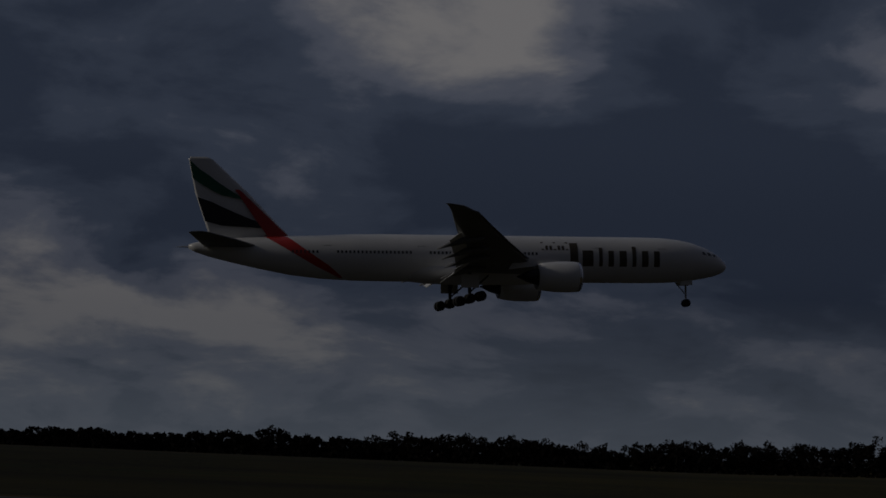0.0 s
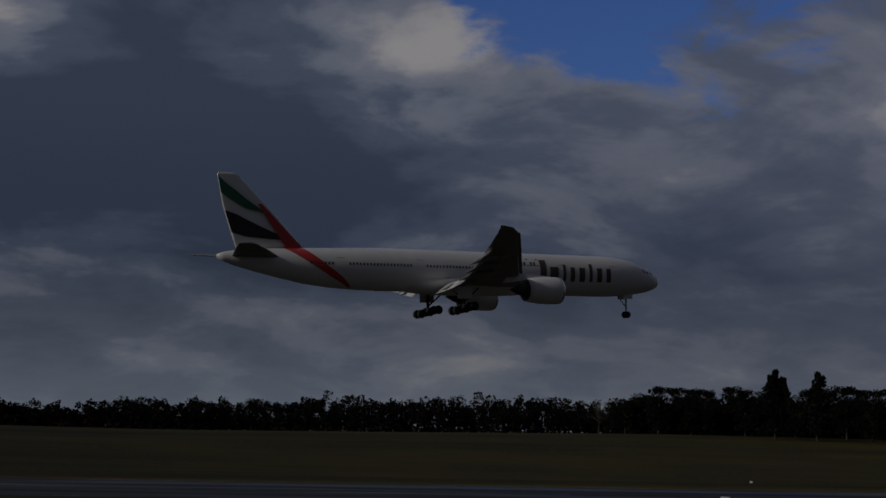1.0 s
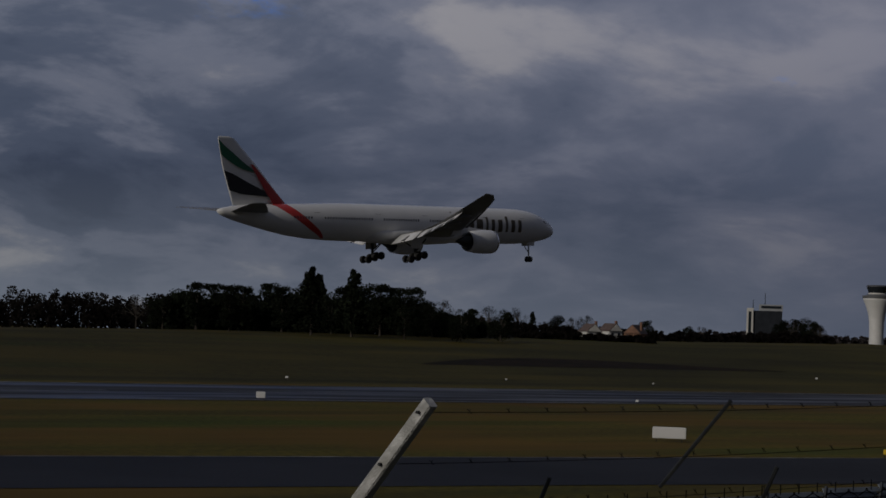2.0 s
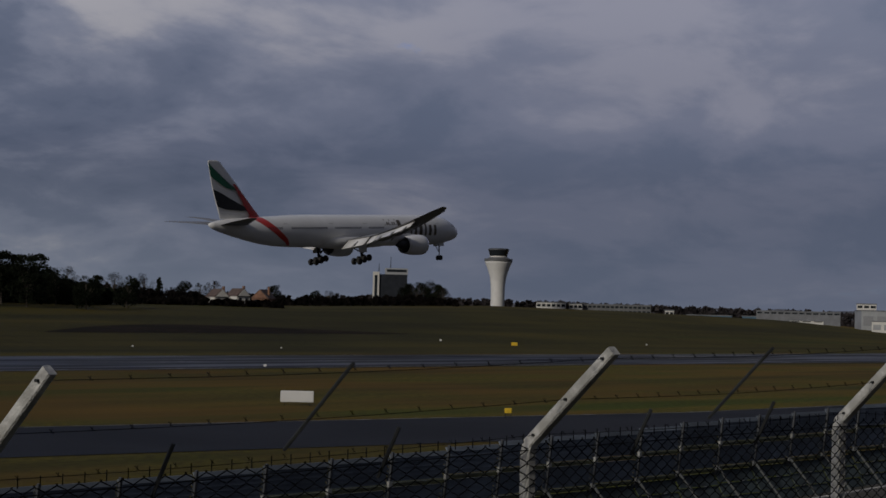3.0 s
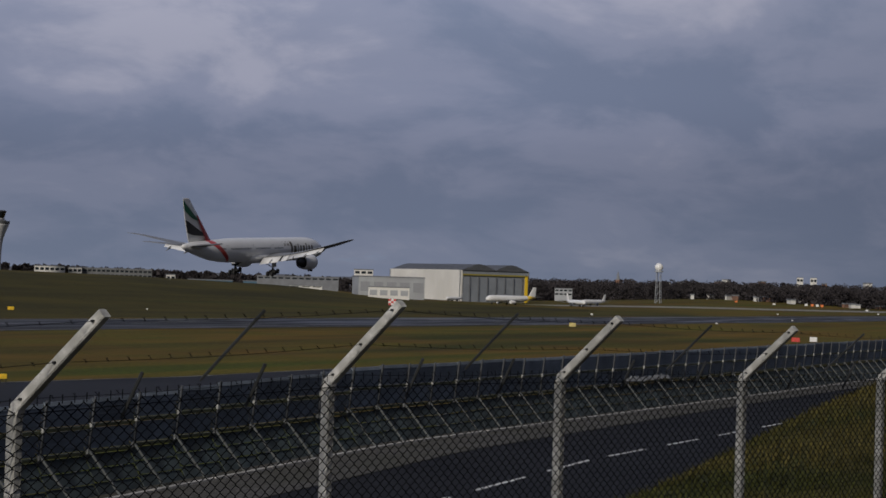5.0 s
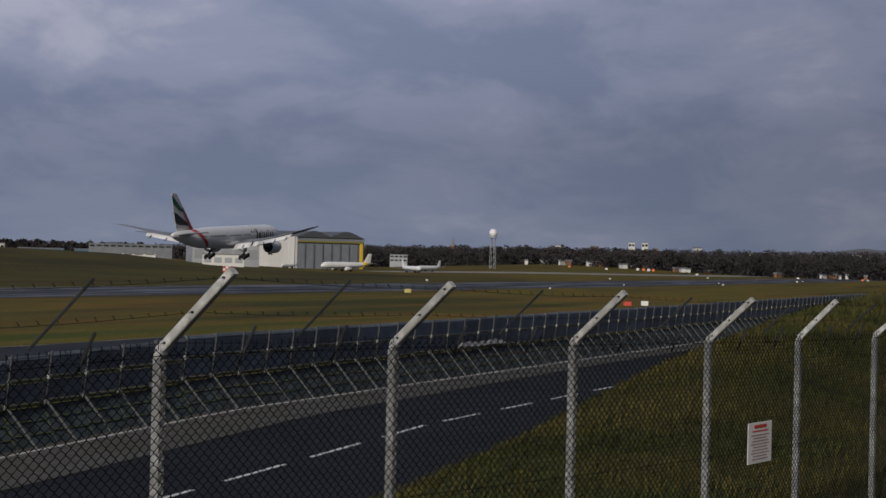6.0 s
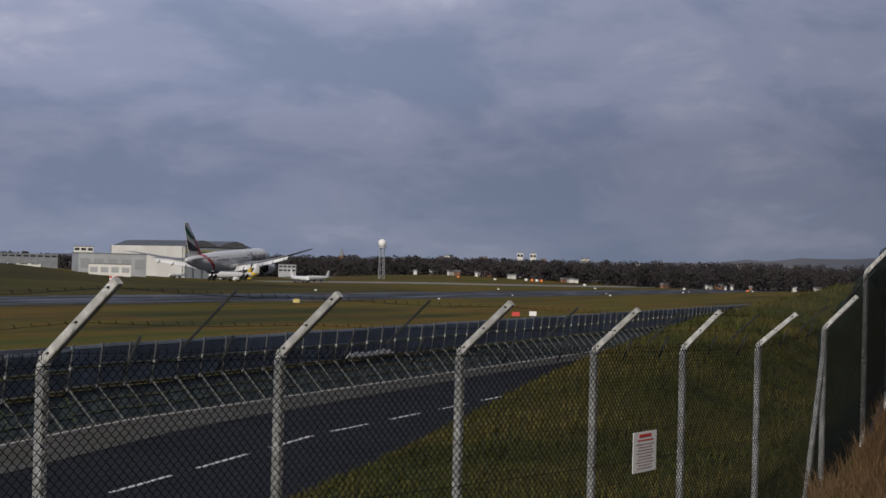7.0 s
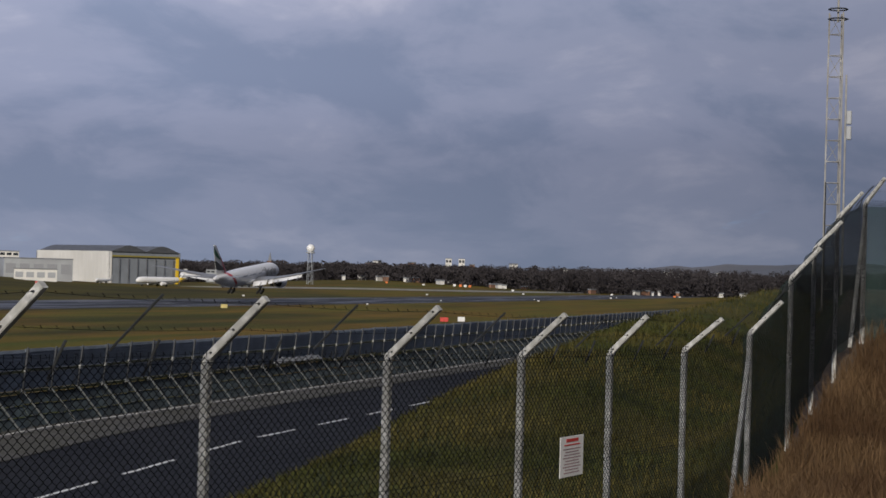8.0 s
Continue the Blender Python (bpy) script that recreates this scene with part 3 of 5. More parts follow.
        for k in range(9):
            x0 = 27.0 - k * .56
            h = .6 + .5 * ((k * 7) % 3 == 0)
            pts = [on_skin(x0, 1.0, side), on_skin(x0 - .34, 1.0, side), on_skin(x0 - .34, 1.0 + h, side), on_skin(x0, 1.0 + h, side)]
            bm.faces.new([bm.verts.new(p) for p in pts])
        tagged(part("script_bar", bm, M_TITLE, fuselage, "small bronze painted bars"), kind="stuff")
    # fin with its bands
    fin_st = [(59.6, 0, 2.2, 10.7, 0), (61.6, 0, 4.2, 9.4, 0), (65.4, 0, 8.2, 6.9, 0), (70.0, 0, 12.5, 3.1, 0), (70.8, 0, 12.8, 2.1, 0)]
    fin = part("fin", surface(fin_st, .1, True), M_AIR, air, "white fin with red, green and black bands", smooth=True)

    def fin_pt(u, z, side):
        """u: 0 leading edge to 1 trailing edge at height z."""
        zs = [s[2] for s in fin_st]
        le, ch = float(np.interp(z, zs, [s[0] for s in fin_st])), float(np.interp(z, zs, [s[3] for s in fin_st]))
        t = .05 * ch * (2.97 * math.sqrt(max(u, .001)) - 1.26 * u - 3.52 * u * u + 2.84 * u ** 3 - 1.02 * u ** 4) + .012 * ch * .5 + .03
        return Vector((-(le + u * ch), side * t, z))

    def band(name, material, centre, half, label):
        for side in (1, -1):
            bm = bmesh.new()
            prev = None
            for i in range(21):
                u = i / 20 * .985 + .004
                lo, hi = centre(u) - half(u), centre(u) + half(u)
                lo, hi = max(2.3, min(12.3, lo)), max(2.3, min(12.3, hi))
                row = [bm.verts.new(fin_pt(u, lo + (hi - lo) * k / 5, side)) for k in range(6)]
                if prev:
                    for k in range(5):
                        bm.faces.new((prev[k], prev[k + 1], row[k + 1], row[k]))
                prev = row
            part(name, bm, material, fin, label)

    band("green_band", M_SASH_GREEN, lambda u: 6.45 + 4.85 * u, lambda u: max(.02, min(1.25, (u - .16) * 3.2)), "green painted band")
    band("black_band", M_SASH_BLACK, lambda u: 3.3 + 2.75 * u, lambda u: max(.02, min(1.55, (u - .08) * 2.2)), "black painted band")
    # red along the leading edge, swinging forward at the root
    for side in (1, -1):
        bm = bmesh.new()
        prev = None
        for i in range(21):
            z = 2.3 + i / 20 * 6.3
            le_, ch_ = float(np.interp(z, [q[2] for q in fin_st], [q[0] for q in fin_st])), float(np.interp(z, [q[2] for q in fin_st], [q[3] for q in fin_st]))
            w = (2.9 - 2.3 * i / 20) / ch_
            c = (.2 + .6 * i / 20) / ch_
            row = [bm.verts.new(fin_pt(min(.98, max(.004, c + w * k / 4)), z, side) + Vector((0, side * .012, 0))) for k in range(5)]
            if prev:
                for k in range(4):
                    bm.faces.new((prev[k], prev[k + 1], row[k + 1], row[k]))
            prev = row
        part("red_band", bm, M_SASH_RED, fin, "red painted band")
    # tailplanes and wings, with slats, flaps and flap-track fairings
    for side in (1, -1):
        st = [(64.0, side * .8, 1.15, 7.2, 0), (67.6, side * 5.5, 1.65, 5.1, 0), (71.5, side * 10.3, 2.05, 2.6, 0), (72.3, side * 10.75, 2.1, 1.5, 0)]
        part("tailplane", surface(st, .09), M_AIRGREY if side else M_AIR, air, "grey tailplane", smooth=True)
        st = [(25.6, side * 2.2, -1.75, 13.4, 1.5), (30.6, side * 9.6, -1.0, 8.3, 1), (33.8, side * 15, -.15, 6.7, 0), (38.2, side * 22.5, 1.35, 5.0, -1), (42.3, side * 29.4, 2.95, 3.2, -2),
              (44.4, side * 31.6, 3.4, 2.0, -2), (46.2, side * 32.4, 3.55, .7, -2)]
        wing = part("wing", surface(st, .115), M_AIRGREY, air, "grey swept wing with a raked tip", smooth=True)

        def line(s, col):
            ss = [abs(k[1]) for k in st]
            return float(np.interp(s, ss, [k[col] for k in st]))

        for s0, s1, ch, dz in ((3.6, 8.6, 3.3, 1.25), (9.2, 11.0, 2.6, 1.0), (11.2, 22.8, 2.2, .85)):
            bm = bmesh.new()
            rings = []
            for s in (s0, (s0 + s1) / 2, s1):
                c0 = ch * line(s, 3) / line(s0, 3) * .5 + ch * .5
                te = line(s, 0) + line(s, 3)
                ring = []
                for px_, pz_ in foil(c0, .13):
                    ca, sa = math.cos(radians(33)), math.sin(radians(33))
                    ring.append((-(te - .6) + px_ * ca, side * s, line(s, 2) - .22 + px_ * sa + pz_ * ca))
                rings.append(ring)
            loft(bm, rings)
            part("flap", bm, M_AIR, wing, "white flap lowered for landing", smooth=True)
        for s0, s1 in ((4.2, 8.4), (11.2, 17.5), (17.7, 24), (24.2, 29.5)):
            bm = bmesh.new()
            rings = []
            for s in (s0, s1):
                c0 = line(s, 3) * .14
                ring = []
                for px_, pz_ in foil(c0, .22):
                    ca, sa = math.cos(radians(-24)), math.sin(radians(-24))
                    ring.append((-(line(s, 0) - .45 * c0) + px_ * ca - pz_ * sa, side * s, line(s, 2) - .12 * c0 + px_ * sa + pz_ * ca))
                rings.append(ring)
            loft(bm, rings)
            part("slat", bm, M_AIRGREY, wing, smooth=True)
        for s in (6.5, 13.2, 17.2, 21.4):
            bm = bmesh.new()
            te = line(s, 0) + line(s, 3)
            zz = line(s, 2) - .5
            rings = []
            for u, rr, dz in ((0, .06, .1), (.15, .3, -.05), (.45, .42, -.25), (.75, .3, -.75), (1, .05, -1.35)):
                rings.append([(-(te - 3.4 + 6.0 * u), side * s + rr * .7 * math.cos(a), zz + dz + rr * math.sin(a)) for a in [2 * math.pi * i / 8 for i in range(8)]])
            loft(bm, rings)
            part("flap_track_fairing", bm, M_AIRGREY, wing, smooth=True)
        # engine: nacelle with open inlet, fan, core nozzle and pylon
        ey, ez = side * 9.65, -3.05
        bm = bmesh.new()
        prof = [(24.05, 1.62), (24.0, 1.72), (24.06, 1.84), (24.5, 1.95), (25.6, 2.0), (27.4, 1.96), (28.8, 1.8), (29.7, 1.62), (29.65, 1.52), (28.6, 1.54), (25.8, 1.58), (24.6, 1.6)]
        nn = 28
        rows = [[bm.verts.new((-x, ey + r * math.cos(2 * math.pi * i / nn), ez + r * math.sin(2 * math.pi * i / nn))) for i in range(nn)] for x, r in prof]
        rows.append(rows[0])
        for r0, r1 in zip(rows, rows[1:]):
            for i in range(nn):
                bm.faces.new((r0[i], r0[(i + 1) % nn], r1[(i + 1) % nn], r1[i]))
        nac = part("nacelle", bm, M_AIR, air, "white engine nacelle", smooth=True)
        bm = bmesh.new()
        loft(bm, [[(-x, ey + r * math.cos(2 * math.pi * i / nn), ez + r * math.sin(2 * math.pi * i / nn)) for i in range(nn)] for x, r in ((23.97, 1.66), (23.94, 1.73), (24.0, 1.86), (24.4, 1.955))], cap=False)
        part("inlet_lip", bm, M_LIP, nac, "bare metal inlet lip", smooth=True)
        bm = bmesh.new()
        loft(bm, [[(-x, ey + r * math.cos(2 * math.pi * i / nn), ez + r * math.sin(2 * math.pi * i / nn)) for i in range(nn)] for x, r in ((24.6, .04), (25.1, .4), (25.35, .5), (25.4, 1.57), (26.0, 1.57))])
        part("fan", bm, M_FAN, nac, "dark fan behind the inlet")
        bm = bmesh.new()
        loft(bm, [[(-x, ey + r * math.cos(2 * math.pi * i / nn), ez + r * math.sin(2 * math.pi * i / nn)) for i in range(nn)] for x, r in ((28.2, 1.5), (29.2, 1.2), (30.4, .85), (31.0, .66), (31.7, .3), (32.3, .05))])
        part("core_nozzle", bm, M_FAN, nac, "dark exhaust core", smooth=True)
        bm = bmesh.new()
        loft(bm, [[(-x0, ey - .18, z0), (-x0, ey + .18, z0), (-x1, ey + .18, z1), (-x1, ey - .18, z1)] for x0, z0, x1, z1 in ((25.6, ez + 1.97, 25.9, ez + 1.6), (29.0, ez + 2.35, 29.6, ez + 1.4), (32.6, ez + 2.2, 33.4, ez + .9))])
        part("pylon", bm, M_AIR, nac)
        # main gear: leg, braces, tilted truck with six wheels, door
        gx_, gy_, gz_ = -37.5, side * 5.5, -5.65
        bm = bmesh.new()
        rod(bm, (gx_, gy_, -2.2), (gx_, gy_, gz_ + .1), .27, .2, 12)
        rod(bm, (gx_ + .1, gy_, gz_ + .9), (gx_ + 2.6, gy_ - side * .2, -2.6), .11)
        rod(bm, (gx_, gy_, gz_ + 1.3), (gx_ - .2, gy_ - side * 2.7, -3.0), .11)
        gear = part("main_gear", bm, M_DARKSTEEL, air, "dark main landing gear leg")
        bm = bmesh.new()
        tilt = pose(gx_, gy_, gz_, 0, -13, 0)
        rod(bm, tilt @ Vector((1.7, 0, 0)), tilt @ Vector((-1.7, 0, 0)), .17)
        for ax in (1.47, 0, -1.47):
            rod(bm, tilt @ Vector((ax, -.85, 0)), tilt @ Vector((ax, .85, 0)), .1)
        part("truck_beam", bm, M_DARKSTEEL, gear)
        for ax in (1.47, 0, -1.47):
            for wy in (-.68, .68):
                part("wheel", wheel_bm(.66, .5), M_TYRE, gear, "black tyre", smooth=True, m=tilt @ pose(ax, wy, 0))
        bm = bmesh.new()
        box(bm, (gx_ - 1.2, gy_ + side * .35 - .03, gz_ + 1.4), (gx_ + 1.2, gy_ + side * .35 + .03, -2.5), .02)
        part("gear_door", bm, M_AIR, gear)
    # nose gear
    bm = bmesh.new()
    rod(bm, (-5.9, 0, -2.4), (-5.9, 0, -5.75), .16, .12, 10)
    rod(bm, (-5.9, 0, -4.6), (-7.6, 0, -2.7), .08)
    rod(bm, (-5.9, -.5, -5.75), (-5.9, .5, -5.75), .08)
    ng = part("nose_gear", bm, M_GALV, air, "nose landing gear leg")
    for wy in (-.38, .38):
        part("wheel", wheel_bm(.53, .4), M_TYRE, ng, "black tyre", smooth=True, m=pose(-5.9, wy, -5.75))
    for wy in (-.75, .75):
        bm = bmesh.new()
        box(bm, (-6.9, wy - .02, -3.35), (-5.2, wy + .02, -2.5), .015)
        part("gear_door", bm, M_AIR, ng)
    return air


AIRLINER = airliner()

# ---------------------------------------------------------------- the near fence
# feet of the posts in plan, and the heights of the bends at the top of the mesh
FENCE = [(5.22, 7.700, 9.645), (8.42, 6.771, 9.830), (11.05, 6.246, 9.917), (13.78, 5.682, 9.893), (16.45, 5.006, 9.846), (19.21, 4.383, 9.798), (21.85, 3.923, 9.755), (24.56, 3.429, 9.725), (27.25, 2.869, 9.911), (29.70, 2.510, 10.740), (32.21, 2.349, 11.248), (34.93, 2.149, 11.883), (36.96, 1.762, 12.248), (37.50, 0.350, 12.250)]
# reach and rise of each post's arm
ARM = [(0.53, 0.628), (0.639, 0.568), (0.617, 0.562), (0.549, 0.5), (0.526, 0.476), (0.491, 0.448), (0.451, 0.452), (0.509, 0.432), (0.466, 0.473), (0.45, 0.48), (0.45, 0.48), (0.45, 0.48), (0.45, 0.48), (0.45, 0.48)]
MESH_H = 2.4


def fence_dir(i):
    a, b = FENCE[max(0, i - 1)], FENCE[min(len(FENCE) - 1, i + 1)]
    d = Vector((b[0] - a[0], b[1] - a[1], 0)).normalized()
    if i < 2:
        # the fence bends at its first posts
        d = Vector(((.97, .25, 0), (.99, -.09, 0))[i]).normalized()
    return d, Vector((d.y, -d.x, 0))


def arm_point(i, u):
    """A point u (0 to 1) of the way along the cranked arm of post i, and of the fence between posts for broken i."""
    k = min(int(i), len(FENCE) - 2)
    f_ = i - k
    a, b = Vector(FENCE[k]), Vector(FENCE[k + 1])
    p = a.lerp(b, f_)
    out_ = fence_dir(k)[1].lerp(fence_dir(k + 1)[1], f_)
    h_, v_ = (ARM[k][c] + (ARM[k + 1][c] - ARM[k][c]) * f_ for c in (0, 1))
    return p + out_ * (h_ * u) + Vector((0, 0, v_ * u))


def near_fence():
    fence = thing("chain_link_fence", "chain-link perimeter fence on cranked pale concrete posts with barbed wire", "fence")
    for i, (x, y, z) in enumerate(FENCE):
        d, out_ = fence_dir(i)
        m = Matrix.Translation((x, y, z)) @ Matrix((d.to_4d(), out_.to_4d(), (0, 0, 1, 0), (0, 0, 0, 1))).transposed().to_3x3().to_4x4()
        bm = bmesh.new()
        w = .036
        # post and arm as one bent square section, chamfered
        ah, av = ARM[i]
        path = [(0, -3.3), (0, -.04), (.02, .02), (ah, av)]
        rings = []
        for k, (o, h) in enumerate(path):
            nrm = (1, 0) if k < 2 else ((.92, -.38) if k == 2 else (.72, -.69))
            ww = w if k < 3 else w * .85
            c = ww * .25
            sec = [(-ww + c, -ww), (ww - c, -ww), (ww, -ww + c), (ww, ww - c), (ww - c, ww), (-ww + c, ww), (-ww, ww - c), (-ww, -ww + c)]
            rings.append([(a, o + b * nrm[0], h + b * nrm[1]) for a, b in sec])
        loft(bm, rings)
        post = part("post", bm, M_CONCRETE, fence, m=m)
        for u in (.12, .5, .92):
            bm = bmesh.new()
            rod(bm, (-.05, ah * u, av * u), (.05, ah * u, av * u), .009, n=6)
            part("wire_clip", bm, M_DARKSTEEL, post)
    # mesh panels: zigzag wires in diamonds
    for i in range(len(FENCE) - 1):
        a, b = np.array(FENCE[i]), np.array(FENCE[i + 1])
        cols = 58
        paths = []
        # each wire runs down in short upright twists joined by slants
        hh = np.sort(np.concatenate([np.arange(0, MESH_H, .038), np.arange(.012, MESH_H, .038)]))
        half = np.repeat(np.arange(len(hh) // 2 + 1), 2)[:len(hh)]
        _, out_ = fence_dir(i)
        o = np.array(out_)
        for c in range(cols):
            # neighbours bend in turn towards each other and meet
            u = np.clip((c + .06 + .88 * ((half + c) % 2)) / cols, 0, 1)
            p = a[None] + (b - a)[None] * u[:, None]
            p[:, 2] += .03 - hh
            p += o * .045
            paths.append(p)
        v, f_ = tubes(paths, .004, 3)
        panel = mesh_part("mesh_panel", v, f_, M_WIRE, fence, "dark chain-link mesh" if i == 0 else "")
        # twisted upper ends of the mesh
        spikes = [np.array([a + (b - a) * ((c + .5) / cols) + o * .045 + [0, 0, .02], a + (b - a) * ((c + .5) / cols) + o * .045 + [0, 0, .075]]) for c in range(0, cols, 2)]
        for dz in (0, 1.2):
            v, f_ = tubes([np.array([a + o * .045 + [0, 0, -.02 - dz], b + o * .045 + [0, 0, -.02 - dz]])], .0036, 3)
            mesh_part("line_wire", v, f_, M_WIRE, fence)
        v, f_ = tubes(spikes, .0036, 3)
        tagged(mesh_part("wire_end", v, f_, M_WIRE, fence), kind="stuff")
    # barbed wires
    for u in (.12, .5, .92):
        pts = []
        for i in range(len(FENCE) - 1):
            for s in range(8):
                p = arm_point(i + s / 8, u)
                pts.append((p.x, p.y, p.z - .02 * math.sin(math.pi * s / 8)))
        pts = np.array(pts)
        paths = [pts]
        for i in range((len(FENCE) - 1) * 16):
            p = np.array(arm_point(i / 16 + .01, u))
            e = np.array([.009, .007, .011])
            paths += [np.array([p - e, p + e]), np.array([p - e * [1, -1, -1], p + e * [1, -1, -1]])]
        v, f_ = tubes(paths, .002, 3)
        mesh_part("barbed_wire", v, f_, M_WIRE, fence)
    # droppers at mid span and short struts under the lowest strand
    for i in range(len(FENCE) - 1):
        bm = bmesh.new()
        rod(bm, arm_point(i + .5, .97), arm_point(i + .5, .18), .011, n=5)
        part("dropper", bm, M_DARKSTEEL, fence)
        for f_ in (.3, .7):
            bm = bmesh.new()
            rod(bm, arm_point(i + f_, .25) + Vector((0, 0, .04)), arm_point(i + f_, 0) + Vector((0, 0, -.1)), .012, n=5)
            part("strut", bm, M_DARKSTEEL, fence)
    # braces at the corner
    for i, j in ((8, 7.72), (12, 11.55)):
        x, y, z = FENCE[i]
        p = arm_point(j, 0)
        bm = bmesh.new()
        rod(bm, (x, y, z - .3), (p.x, p.y, p.z - 2.6), .032, square=True)
        part("brace", bm, M_CONCRETE, fence)
    return fence


near_fence()


def netting():
    """Dark green wind netting on the fence beyond its corner."""
    for i in range(8, 13):
        a, b = Vector(FENCE[i]), Vector(FENCE[i + 1])
        _, o = fence_dir(i)
        bm = bmesh.new()
        rows = []
        for s in range(9):
            p = a.lerp(b, s / 8) - o * (.07 + .03 * math.sin(s * 1.7 + i))
            rows.append([bm.verts.new(p + Vector((0, 0, -h))) for h in np.linspace(.05, 2.6, 6)])
        for r, q in zip(rows, rows[1:]):
            for k in range(5):
                bm.faces.new((r[k], q[k], q[k + 1], r[k + 1]))
        ob = new("netting", finish(bm, M_NETTING, "netting"))
        tagged(ob, "dark green wind netting tied to the fence", "netting", "netting on the fence")


netting()


def warning_sign():
    a = arm_point(5.5, 0)
    d, out_ = fence_dir(5)
    ang = math.degrees(math.atan2(d.y, d.x))
    s = thing("warning_sign", "white notice with red heading tied to the fence mesh", "sign", (a.x + out_.x * .07, a.y + out_.y * .07, a.z - 1.13), ang)
    bm = bmesh.new()
    box(bm, (-.33, -.004, -.225), (.33, .004, .225), .003)
    part("plate", bm, M_WHITE, s)
    bm = bmesh.new()
    for k, (w, h, z) in enumerate(((.34, .035, .18), (.44, .014, .13))):
        box(bm, (-w / 2, -.008, z - h / 2), (w / 2, -.0045, z + h / 2))
    part("heading_bar", bm, M_RED, s, "red heading bars")
    bm = bmesh.new()
    for k in range(9):
        w = .5 - .12 * ((k * 5) % 3) / 2
        z = .085 - k * .033
        box(bm, (-w / 2, -.0075, z - .006), (w / 2, -.0045, z + .006))
    part("text_bar", bm, mat("sign_text", (0.35, 0.25, 0.25), 0.7), s, "small text bars")


warning_sign()


# ---------------------------------------------------------------- the blast fence along the road
def blast_fence():
    bf = thing("blast_fence", "blue-grey louvred steel blast fence with yellow rails on raking struts", "blast fence")
    bay = 2.0
    # a louvred panel, leaning back
    def louvre(h0, h1, lean0, lean1, n):
        bm = bmesh.new()
        for k in range(n):
            u0, u1 = k / n, (k + .9) / n
            z0, z1 = h0 + (h1 - h0) * u0, h0 + (h1 - h0) * u1
            y0, y1 = lean0 + (lean1 - lean0) * u0, lean0 + (lean1 - lean0) * u1
            vs = [bm.verts.new(p) for p in ((.015, y0 - .05, z0), (bay - .015, y0 - .05, z0), (bay - .015, y1 + .02, z1), (.015, y1 + .02, z1),
                                            (.015, y0 - .02, z0), (bay - .015, y0 - .02, z0), (bay - .015, y1 + .05, z1), (.015, y1 + .05, z1))]
            for f_ in ((0, 1, 2, 3), (7, 6, 5, 4), (0, 4, 5, 1), (3, 2, 6, 7), (0, 3, 7, 4), (1, 5, 6, 2)):
                bm.faces.new([vs[j] for j in f_])
        return finish(bm, M_BLAST, "louvre_panel")
    upper, lower = louvre(1.92, 2.58, .5, .4, 6), louvre(1.22, 1.78, .62, .52, 5)
    # added dark tier in place of the shade below the lower rail
    shade_tier = louvre(.02, 1.1, .1, .6, 3)
    shade_tier.materials[0] = M_SHADE_TIER
    bm = bmesh.new()
    rod(bm, (0, .46, 1.2), (0, .3, 2.62), .03, square=True)
    rod(bm, (0, .46, 1.2), (0, 1.2, 0), .05, square=True)
    rib = finish(bm, M_BLASTRIB, "rib")
    bm = bmesh.new()
    rod(bm, (0, .45, 1.2), (.22, -.55, -.05), .03, square=True)
    strut = finish(bm, M_STRUT, "rear_strut")
    bm = bmesh.new()
    box(bm, (0, .42, 1.8), (bay, .54, 1.89), .01)
    rail_a = finish(bm, M_YELLOW, "rail")
    bm = bmesh.new()
    box(bm, (0, .52, 1.1), (bay, .66, 1.19), .01)
    rail_b = finish(bm, M_YELLOW, "rail")
    bm = bmesh.new()
    box(bm, (-.07, .34, 1.8), (.07, .42, 1.94), .01)
    bracket = finish(bm, M_BRACKET, "bracket")
    bm = bmesh.new()
    box(bm, (-.07, .44, 1.1), (.07, .52, 1.24), .01)
    foot_bracket = finish(bm, M_BRACKET, "bracket")
    for k in range(96):
        x = 14 + bay * k
        at_ = Vector((x, 29.3, float(road_z(x)) - .02 + .02 * math.sin(k * 1.3)))
        for name, me in (("louvre_panel", upper), ("louvre_panel", lower), ("skirt_panel", shade_tier), ("rib", rib), ("rear_strut", strut), ("rail", rail_a), ("rail", rail_b), ("bracket", bracket), ("bracket", foot_bracket)):
            ob = new(name, me)
            ob.parent = bf
            ob.location = at_


blast_fence()


def glint_strip():
    """An uneven white strip that paints the glint along the lower rail of the blast fence."""
    t = thing("plastic_sheet", "white strip in place of the glint along the blast fence rail", "sheet", (79.4, 29.74, float(road_z(80))))
    r = np.random.default_rng(4)
    bm = bmesh.new()
    rings = []
    for k in range(27):
        h = .15 + .08 * r.random() if 1 < k < 25 else .05
        zz = 1.24 + .02 * r.normal()
        rings.append([(k * .25, 0, zz), (k * .25, -.05 - .03 * r.random(), zz), (k * .25, -.05, zz + h), (k * .25, 0, zz + h)])
    loft(bm, rings)
    part("sheet", bm, M_WHITE, t)


glint_strip()


def kerb():
    bm = bmesh.new()
    for k in range(67):
        x = 14 + 3 * k
        za, zb = float(road_z(x)), float(road_z(x + 3))
        vs = box(bm, (x + .02, 28.4, -.1), (x + 2.98, 28.54, .12), .015)
        for v in vs:
            v.co.z += za + (zb - za) * (v.co.x - x) / 3
    tagged(new("kerb", finish(bm, M_KERB, "kerb")), "pale concrete kerb at the foot of the blast fence", "kerb", kind="structure")


kerb()


